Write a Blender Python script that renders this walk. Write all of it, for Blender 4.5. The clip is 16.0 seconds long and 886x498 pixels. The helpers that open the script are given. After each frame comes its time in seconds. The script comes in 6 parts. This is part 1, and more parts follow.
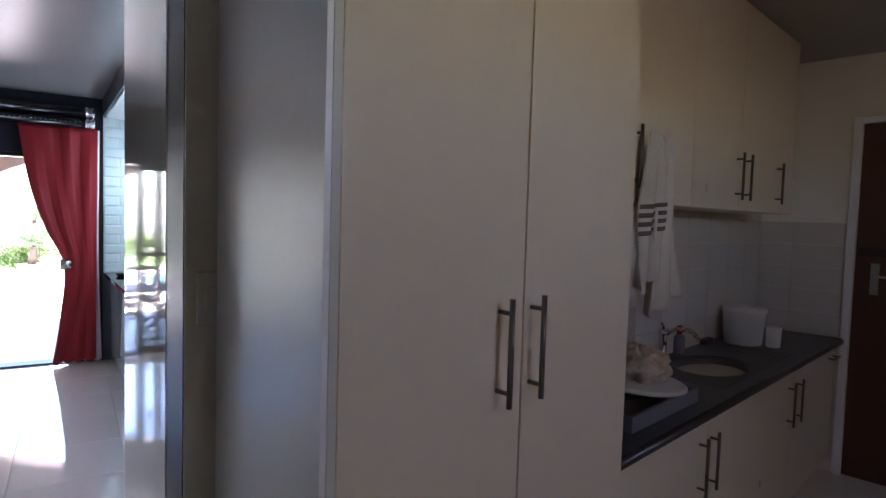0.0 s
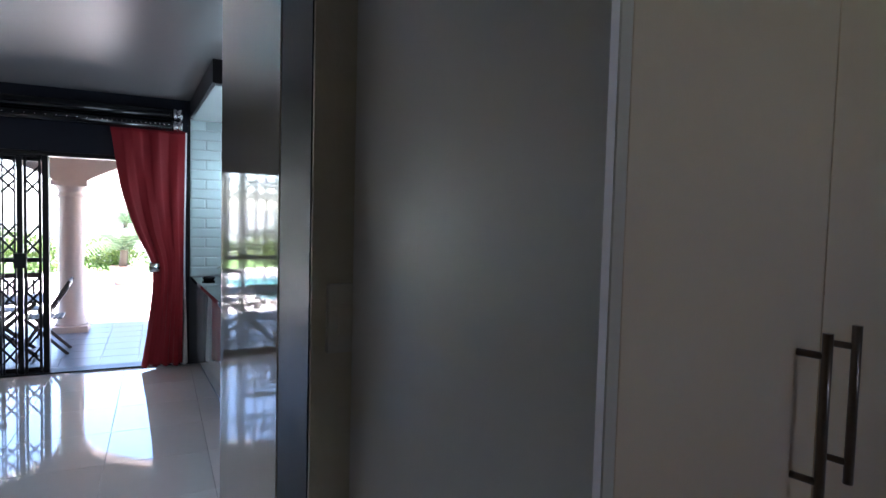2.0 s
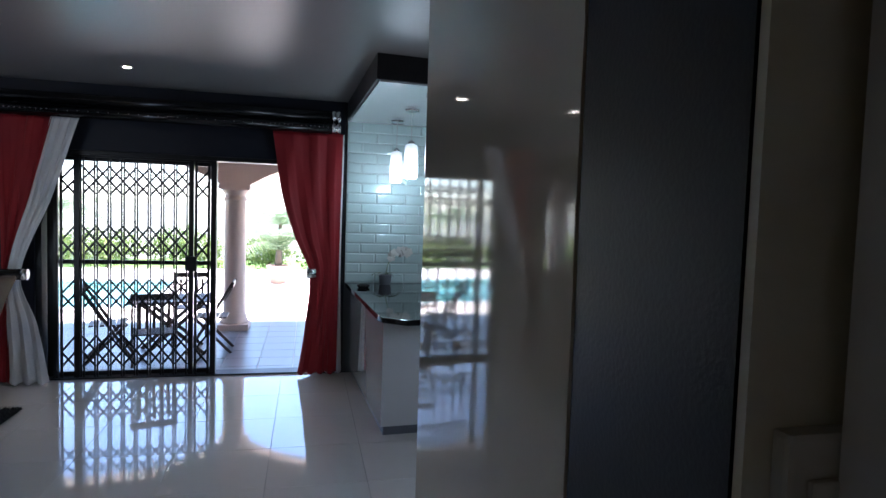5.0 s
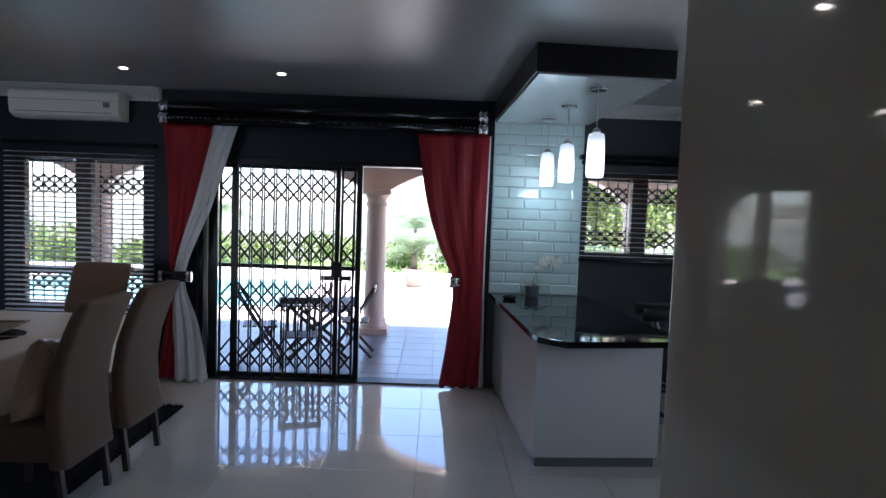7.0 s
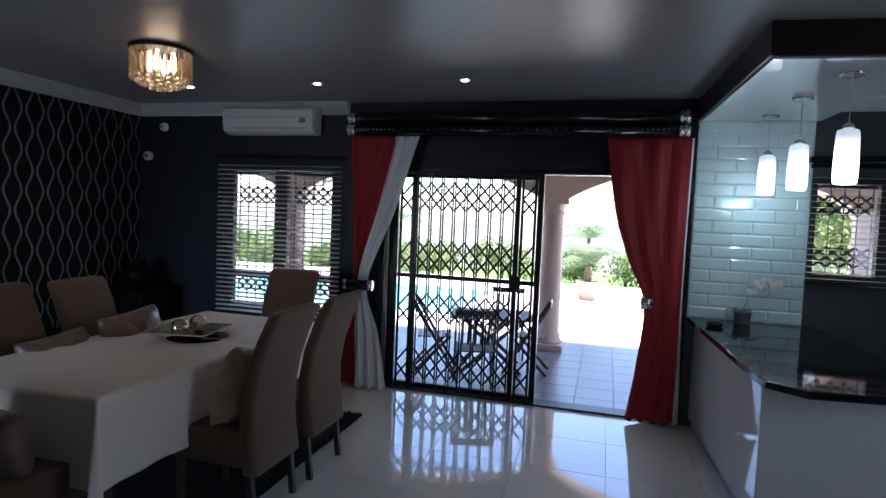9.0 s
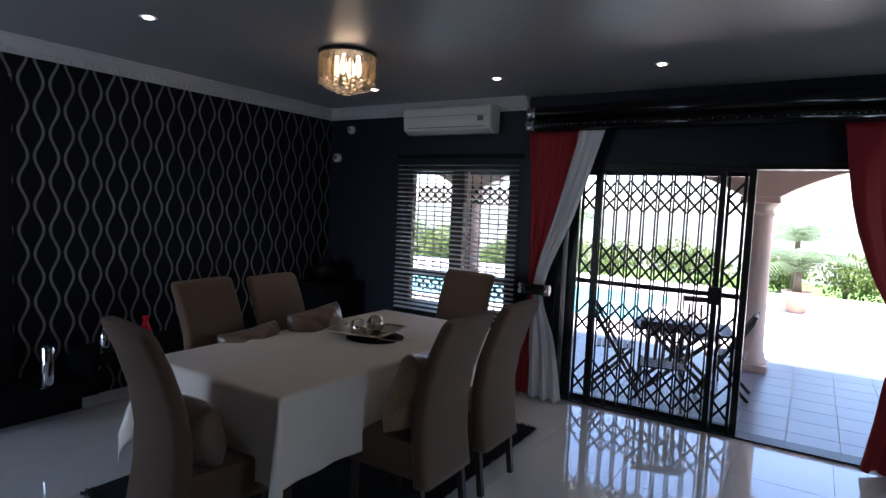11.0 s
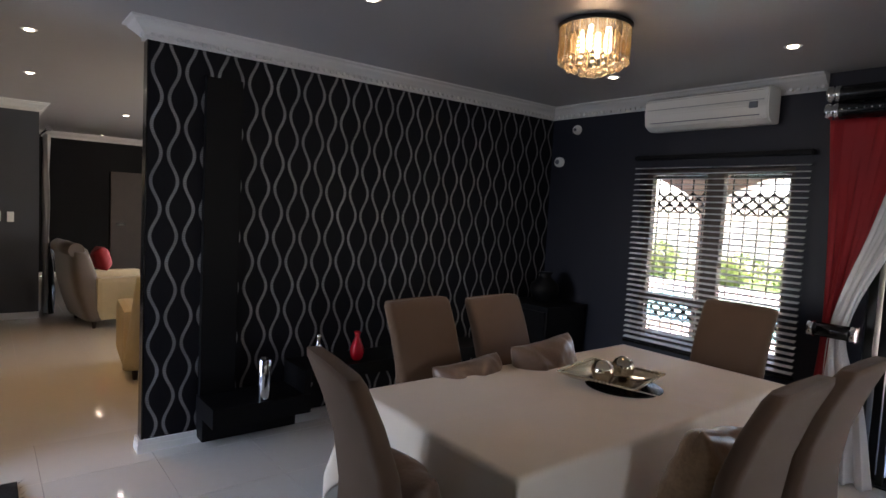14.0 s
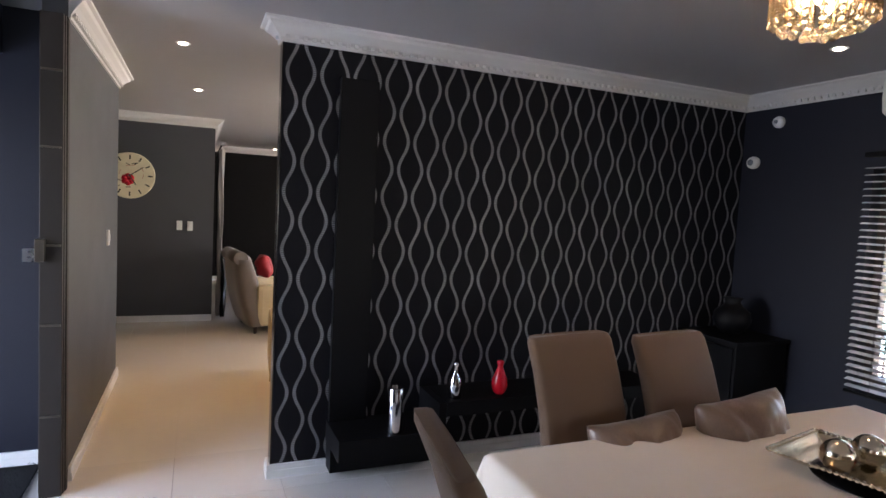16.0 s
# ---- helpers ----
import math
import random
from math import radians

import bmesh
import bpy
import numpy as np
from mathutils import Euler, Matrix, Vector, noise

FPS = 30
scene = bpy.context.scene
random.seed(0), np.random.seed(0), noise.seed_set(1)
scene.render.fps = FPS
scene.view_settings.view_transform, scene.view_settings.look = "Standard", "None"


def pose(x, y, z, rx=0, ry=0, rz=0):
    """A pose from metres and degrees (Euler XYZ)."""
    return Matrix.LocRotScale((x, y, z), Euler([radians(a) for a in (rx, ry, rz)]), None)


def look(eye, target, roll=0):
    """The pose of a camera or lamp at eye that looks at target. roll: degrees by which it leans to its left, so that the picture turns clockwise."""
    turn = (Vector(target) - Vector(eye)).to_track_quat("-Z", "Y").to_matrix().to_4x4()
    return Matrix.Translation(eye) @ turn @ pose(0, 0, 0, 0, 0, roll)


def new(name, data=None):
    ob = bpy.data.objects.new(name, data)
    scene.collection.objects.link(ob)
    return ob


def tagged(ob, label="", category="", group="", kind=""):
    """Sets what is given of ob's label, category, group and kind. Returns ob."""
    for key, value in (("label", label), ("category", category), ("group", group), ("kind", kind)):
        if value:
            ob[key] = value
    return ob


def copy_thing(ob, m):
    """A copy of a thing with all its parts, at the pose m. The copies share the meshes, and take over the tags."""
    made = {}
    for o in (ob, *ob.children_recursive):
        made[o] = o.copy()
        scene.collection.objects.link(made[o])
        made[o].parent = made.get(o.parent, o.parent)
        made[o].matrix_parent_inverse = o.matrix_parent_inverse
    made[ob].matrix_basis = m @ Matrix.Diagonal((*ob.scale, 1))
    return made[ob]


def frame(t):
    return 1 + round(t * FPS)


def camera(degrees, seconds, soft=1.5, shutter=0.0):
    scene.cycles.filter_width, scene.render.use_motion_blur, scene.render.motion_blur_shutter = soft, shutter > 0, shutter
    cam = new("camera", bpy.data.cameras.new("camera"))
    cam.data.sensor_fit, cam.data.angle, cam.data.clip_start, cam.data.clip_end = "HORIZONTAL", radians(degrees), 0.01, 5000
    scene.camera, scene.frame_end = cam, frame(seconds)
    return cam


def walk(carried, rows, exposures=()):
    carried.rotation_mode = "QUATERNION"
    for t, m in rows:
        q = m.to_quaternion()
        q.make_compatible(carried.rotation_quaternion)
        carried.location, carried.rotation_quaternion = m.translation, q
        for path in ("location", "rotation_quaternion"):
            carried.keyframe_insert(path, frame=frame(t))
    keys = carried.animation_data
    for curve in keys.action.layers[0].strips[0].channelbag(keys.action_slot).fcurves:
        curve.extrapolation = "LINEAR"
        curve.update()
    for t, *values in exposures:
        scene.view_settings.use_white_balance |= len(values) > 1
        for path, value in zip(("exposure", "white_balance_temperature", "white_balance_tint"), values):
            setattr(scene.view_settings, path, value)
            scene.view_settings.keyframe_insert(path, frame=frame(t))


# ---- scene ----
cam = camera(74.4, 16.0)
PATH = [
    (0, (0.128, 0.037, 1.616), (1.201, 1.721, 1.505), 1.7),
    (0.5, (0.101, 0.158, 1.599), (1.139, 1.865, 1.495), 1.7),
    (1, (0.079, 0.258, 1.579), (1.08, 1.987, 1.478), 1.8),
    (1.5, (0.087, 0.375, 1.583), (1.035, 2.133, 1.481), 1.6),
    (2, (0.11, 0.504, 1.587), (0.987, 2.298, 1.483), 1.5),
    (2.5, (0.118, 0.601, 1.583), (0.906, 2.436, 1.48), 1.4),
    (3, (0.095, 0.718, 1.581), (0.801, 2.586, 1.47), 1.3),
    (3.5, (0.037, 0.806, 1.59), (0.685, 2.696, 1.486), 1.5),
    (6, (-0.003, 1.358, 1.634), (0.265, 3.337, 1.518), 1.9),
    (6.5, (-0.046, 1.445, 1.622), (0.101, 3.437, 1.511), 2.0),
    (7, (-0.109, 1.557, 1.644), (-0.084, 3.554, 1.528), 2.0),
    (7.5, (-0.181, 1.635, 1.641), (-0.284, 3.629, 1.531), 2.1),
    (8, (-0.213, 1.711, 1.65), (-0.441, 3.695, 1.538), 2.2),
    (8.5, (-0.231, 1.802, 1.674), (-0.605, 3.764, 1.557), 2.2),
    (9, (-0.271, 1.878, 1.672), (-0.807, 3.801, 1.56), 2.4),
    (9.5, (-0.261, 1.939, 1.699), (-0.978, 3.803, 1.577), 2.5),
    (12, (-0.662, 2.284, 1.697), (-1.888, 3.858, 1.564), 2.7),
    (12.5, (-0.794, 2.371, 1.668), (-2.102, 3.88, 1.547), 2.8),
    (13, (-0.892, 2.426, 1.681), (-2.283, 3.857, 1.549), 2.9),
    (13.5, (-0.992, 2.479, 1.678), (-2.476, 3.813, 1.539), 3.0),
    (14, (-1.123, 2.545, 1.665), (-2.685, 3.786, 1.527), 3.0),
    (14.5, (-1.255, 2.622, 1.665), (-2.902, 3.75, 1.53), 2.9),
    (15, (-1.368, 2.695, 1.667), (-3.09, 3.703, 1.53), 3.0),
    (15.5, (-1.484, 2.819, 1.675), (-3.27, 3.709, 1.538), 2.9),
    (16, (-1.585, 2.907, 1.685), (-3.422, 3.687, 1.548), 2.9),
]
EXPOSURES = [(0.0, 4.0, 5850, 26), (1.0, 3.6, 5800, 22), (2.0, 3.3, 5750, 18), (3.5, 3.05, 5750, 16), (6.5, 2.65, 5750, 17), (9.5, 2.5, 5800, 18), (12.0, 2.5, 6050, 20), (13.0, 2.85, 6600, 21), (14.5, 3.55, 6950, 23), (16.0, 4.0, 6850, 24)]
walk(cam, [(t, look(eye, target, roll)) for t, eye, target, roll in PATH], EXPOSURES)

# ---- world, sun and large lights ----
world = bpy.data.worlds.new("sky")
scene.world = world
world.use_nodes = True
wn = world.node_tree.nodes
sky = wn.new("ShaderNodeTexSky")
sky.sky_type = "NISHITA"
sky.sun_disc = False
SUN_EL, SUN_AZ = 78.0, 140.0      # degrees up; degrees from +y towards +x
sky.sun_elevation, sky.sun_rotation = radians(SUN_EL), radians(SUN_AZ)
wn["Background"].inputs["Strength"].default_value = 0.15
world.node_tree.links.new(sky.outputs["Color"], wn["Background"].inputs["Color"])

sun = new("sun", bpy.data.lights.new("sun", "SUN"))
sun.data.energy, sun.data.angle, sun.data.color = 5.0, radians(0.5), (1.0, 0.95, 0.88)
sd = Vector((math.cos(radians(SUN_EL)) * math.sin(radians(SUN_AZ)), math.cos(radians(SUN_EL)) * math.cos(radians(SUN_AZ)), math.sin(radians(SUN_EL))))
sun.matrix_world = look(sd * 30, (0, 0, 0))


def area_lamp(name, eye, target, w, h, watts, colour):
    ob = new(name, bpy.data.lights.new(name, "AREA"))
    ob.data.shape, ob.data.size, ob.data.size_y, ob.data.energy, ob.data.color = "RECTANGLE", w, h, watts, colour
    ob.matrix_world = look(eye, target)
    return ob


def point_lamp(name, at, watts, colour, radius=0.04):
    ob = new(name, bpy.data.lights.new(name, "POINT"))
    ob.data.energy, ob.data.color, ob.data.shadow_soft_size = watts, colour, radius
    ob.location = at
    return ob


DAY = (0.82, 0.91, 1.0)
WARM = (1.0, 0.78, 0.5)
# daylight through lounge and entrance openings; added fill in scullery and kitchen
area_lamp("daylight_lounge", (-8.0, 7.25, 1.3), (-8.0, 0, 0.4), 2.8, 2.0, 8, (1.0, 0.90, 0.74))
# warm fill lamp added to light the cupboards from an unseen side
area_lamp("fill_scullery", (1.6, -1.76, 2.2), (1.6, 2, 2.3), 1.3, 0.34, 0.36, (1.0, 0.72, 0.40))
# fill lamp added to brighten the bar front, no known source
area_lamp("fill_kitchen", (3.10, 3.6, 1.5), (0, 3.75, 1.1), 1.0, 0.9, 1.5, (0.86, 0.95, 1.0))
area_lamp("daylight_entrance", (-4.55, 0.45, 1.15), (-4.55, 5, 0.9), 1.7, 2.0, 3.6, (0.62, 0.80, 1.0))

# ---- materials ----


def principled(name, base, rough, metal=0.0, spec=0.5, alpha_noise=0.12, scale=3.0, fine=60.0, bump=0.0, bump_scale=120.0, coat=0.0, coat_rough=0.04, sheen=0.0, random_value=0.0, rough_var=0.06):
    """A surface with variation at two scales, fine relief, and optional piece-to-piece change."""
    m = bpy.data.materials.new(name)
    m.use_nodes = True
    nt = m.node_tree
    n, l = nt.nodes, nt.links
    b = n["Principled BSDF"]
    tc = n.new("ShaderNodeTexCoord")
    n1, n2 = n.new("ShaderNodeTexNoise"), n.new("ShaderNodeTexNoise")
    n1.inputs["Scale"].default_value, n1.inputs["Detail"].default_value = scale, 4
    n2.inputs["Scale"].default_value, n2.inputs["Detail"].default_value = fine, 3
    for q in (n1, n2):
        l.new(tc.outputs["Object"], q.inputs["Vector"])
    mixv = n.new("ShaderNodeMath")
    mixv.operation = "MULTIPLY_ADD"
    l.new(n1.outputs["Fac"], mixv.inputs[0])
    mixv.inputs[1].default_value = 0.65
    half = n.new("ShaderNodeMath")
    half.operation = "MULTIPLY"
    half.inputs[1].default_value = 0.35
    l.new(n2.outputs["Fac"], half.inputs[0])
    l.new(half.outputs[0], mixv.inputs[2])
    val = n.new("ShaderNodeMapRange")
    val.inputs["To Min"].default_value, val.inputs["To Max"].default_value = 1 - alpha_noise * 1.6, 1 + alpha_noise * 1.6
    l.new(mixv.outputs[0], val.inputs["Value"])
    hsv = n.new("ShaderNodeHueSaturation")
    hsv.inputs["Color"].default_value = (*base, 1)
    if random_value:
        oi = n.new("ShaderNodeObjectInfo")
        rr = n.new("ShaderNodeMapRange")
        rr.inputs["To Min"].default_value, rr.inputs["To Max"].default_value = 1 - random_value, 1 + random_value
        l.new(oi.outputs["Random"], rr.inputs["Value"])
        mm = n.new("ShaderNodeMath")
        mm.operation = "MULTIPLY"
        l.new(val.outputs[0], mm.inputs[0])
        l.new(rr.outputs[0], mm.inputs[1])
        l.new(mm.outputs[0], hsv.inputs["Value"])
    else:
        l.new(val.outputs[0], hsv.inputs["Value"])
    l.new(hsv.outputs["Color"], b.inputs["Base Color"])
    rv = n.new("ShaderNodeMapRange")
    rv.inputs["To Min"].default_value, rv.inputs["To Max"].default_value = max(0.0, rough - rough_var), min(1.0, rough + rough_var)
    l.new(n1.outputs["Fac"], rv.inputs["Value"])
    l.new(rv.outputs[0], b.inputs["Roughness"])
    b.inputs["Metallic"].default_value = metal
    b.inputs["Specular IOR Level"].default_value = spec
    b.inputs["Coat Weight"].default_value = coat
    b.inputs["Coat Roughness"].default_value = coat_rough
    b.inputs["Sheen Weight"].default_value = sheen
    if bump:
        bp = n.new("ShaderNodeBump")
        n3 = n.new("ShaderNodeTexNoise")
        n3.inputs["Scale"].default_value, n3.inputs["Detail"].default_value = bump_scale, 3
        l.new(tc.outputs["Object"], n3.inputs["Vector"])
        l.new(n3.outputs["Fac"], bp.inputs["Height"])
        bp.inputs["Strength"].default_value, bp.inputs["Distance"].default_value = bump, 0.01
        l.new(bp.outputs["Normal"], b.inputs["Normal"])
    return m


def glowing(name, colour, strength):
    m = bpy.data.materials.new(name)
    m.use_nodes = True
    b = m.node_tree.nodes["Principled BSDF"]
    b.inputs["Base Color"].default_value = (*colour, 1)
    b.inputs["Emission Color"].default_value = (*colour, 1)
    b.inputs["Emission Strength"].default_value = strength
    return m


def clear_glass(name, gloss):
    m = bpy.data.materials.new(name)
    m.use_nodes = True
    n, l = m.node_tree.nodes, m.node_tree.links
    t, g, mx = n.new("ShaderNodeBsdfTransparent"), n.new("ShaderNodeBsdfGlossy"), n.new("ShaderNodeMixShader")
    g.inputs["Roughness"].default_value = 0.02
    mx.inputs[0].default_value = gloss
    l.new(t.outputs[0], mx.inputs[1])
    l.new(g.outputs[0], mx.inputs[2])
    l.new(mx.outputs[0], n["Material Output"].inputs["Surface"])
    return m


def see_through(name, base, rough, amount):
    m = principled(name, base, rough, alpha_noise=0.12)
    b = m.node_tree.nodes["Principled BSDF"]
    b.inputs["Transmission Weight"].default_value = amount
    b.inputs["IOR"].default_value = 1.5
    return m


def lamp_shade(name, colour, z0, z1, strong, weak):
    """Frosted glass lit by a bulb in its lower half: the glow fades towards the top."""
    m = glowing(name, colour, strong)
    n, l = m.node_tree.nodes, m.node_tree.links
    tc, sep, mr = n.new("ShaderNodeTexCoord"), n.new("ShaderNodeSeparateXYZ"), n.new("ShaderNodeMapRange")
    mr.interpolation_type = "SMOOTHSTEP"
    l.new(tc.outputs["Object"], sep.inputs[0])
    l.new(sep.outputs["Z"], mr.inputs["Value"])
    for k, v in (("From Min", z0), ("From Max", z1), ("To Min", strong), ("To Max", weak)):
        mr.inputs[k].default_value = v
    l.new(mr.outputs[0], n["Principled BSDF"].inputs["Emission Strength"])
    return m


def wallpaper(name):
    """Black paper with silvery ogee waves woven in fine cross threads."""
    m = bpy.data.materials.new(name)
    m.use_nodes = True
    nt = m.node_tree
    n, l = nt.nodes, nt.links
    b = n["Principled BSDF"]
    tc, sep = n.new("ShaderNodeTexCoord"), n.new("ShaderNodeSeparateXYZ")
    l.new(tc.outputs["Object"], sep.inputs[0])

    def math_node(op, a, c=None, d=None):
        q = n.new("ShaderNodeMath")
        q.operation = op
        for i, s in enumerate((a, c, d)):
            if s is None:
                continue
            if isinstance(s, (int, float)):
                q.inputs[i].default_value = s
            else:
                l.new(s, q.inputs[i])
        return q.outputs[0]
    P, LAM = 0.202, 0.35
    fold = math_node("PINGPONG", math_node("ADD", sep.outputs["Y"], -0.022), P / 2)
    ang = math_node("MULTIPLY", sep.outputs["Z"], 2 * math.pi / LAM)
    mid = math_node("MULTIPLY_ADD", math_node("SINE", math_node("ADD", ang, 1.66)), 0.0285, P / 4)
    dist = math_node("ABSOLUTE", math_node("SUBTRACT", fold, mid))
    soft = n.new("ShaderNodeMapRange")
    soft.interpolation_type = "SMOOTHSTEP"
    soft.inputs["From Min"].default_value, soft.inputs["From Max"].default_value = 0.0060, 0.0140
    soft.inputs["To Min"].default_value, soft.inputs["To Max"].default_value = 1.0, 0.0
    l.new(dist, soft.inputs["Value"])
    line = soft.outputs[0]
    thread = math_node("MULTIPLY_ADD", math_node("SINE", math_node("MULTIPLY", sep.outputs["Z"], 2 * math.pi / 0.0115)), 0.5, 0.5)
    noise1 = n.new("ShaderNodeTexNoise")
    noise1.inputs["Scale"].default_value = 3.5
    l.new(tc.outputs["Object"], noise1.inputs["Vector"])
    silver = math_node("MULTIPLY", line, math_node("MULTIPLY_ADD", thread, 0.85, 0.12))
    silver = math_node("MULTIPLY", silver, math_node("MULTIPLY_ADD", noise1.outputs["Fac"], 1.1, 0.3))
    mix = n.new("ShaderNodeMix")
    mix.data_type = "RGBA"
    l.new(silver, mix.inputs["Factor"])
    mix.inputs["A"].default_value = (0.005, 0.005, 0.008, 1)
    mix.inputs["B"].default_value = (0.46, 0.47, 0.48, 1)
    l.new(mix.outputs["Result"], b.inputs["Base Color"])
    l.new(math_node("MULTIPLY", silver, 0.9), b.inputs["Metallic"])
    b.inputs["Specular IOR Level"].default_value = 0.15
    l.new(math_node("MULTIPLY_ADD", silver, -0.10, 0.6), b.inputs["Roughness"])
    bp = n.new("ShaderNodeBump")
    bp.inputs["Strength"].default_value, bp.inputs["Distance"].default_value = 0.3, 0.003
    l.new(silver, bp.inputs["Height"])
    l.new(bp.outputs["Normal"], b.inputs["Normal"])
    return m


def leafy(name, dark, light):
    m = principled(name, dark, 0.55, alpha_noise=0.3, scale=6)
    n, l = m.node_tree.nodes, m.node_tree.links
    g = n.new("ShaderNodeNewGeometry")
    ramp = n.new("ShaderNodeMix")
    ramp.data_type = "RGBA"
    ramp.inputs["A"].default_value, ramp.inputs["B"].default_value = (*dark, 1), (*light, 1)
    l.new(g.outputs["Random Per Island"], ramp.inputs["Factor"])
    l.new(ramp.outputs["Result"], n["Principled BSDF"].inputs["Base Color"])
    return m


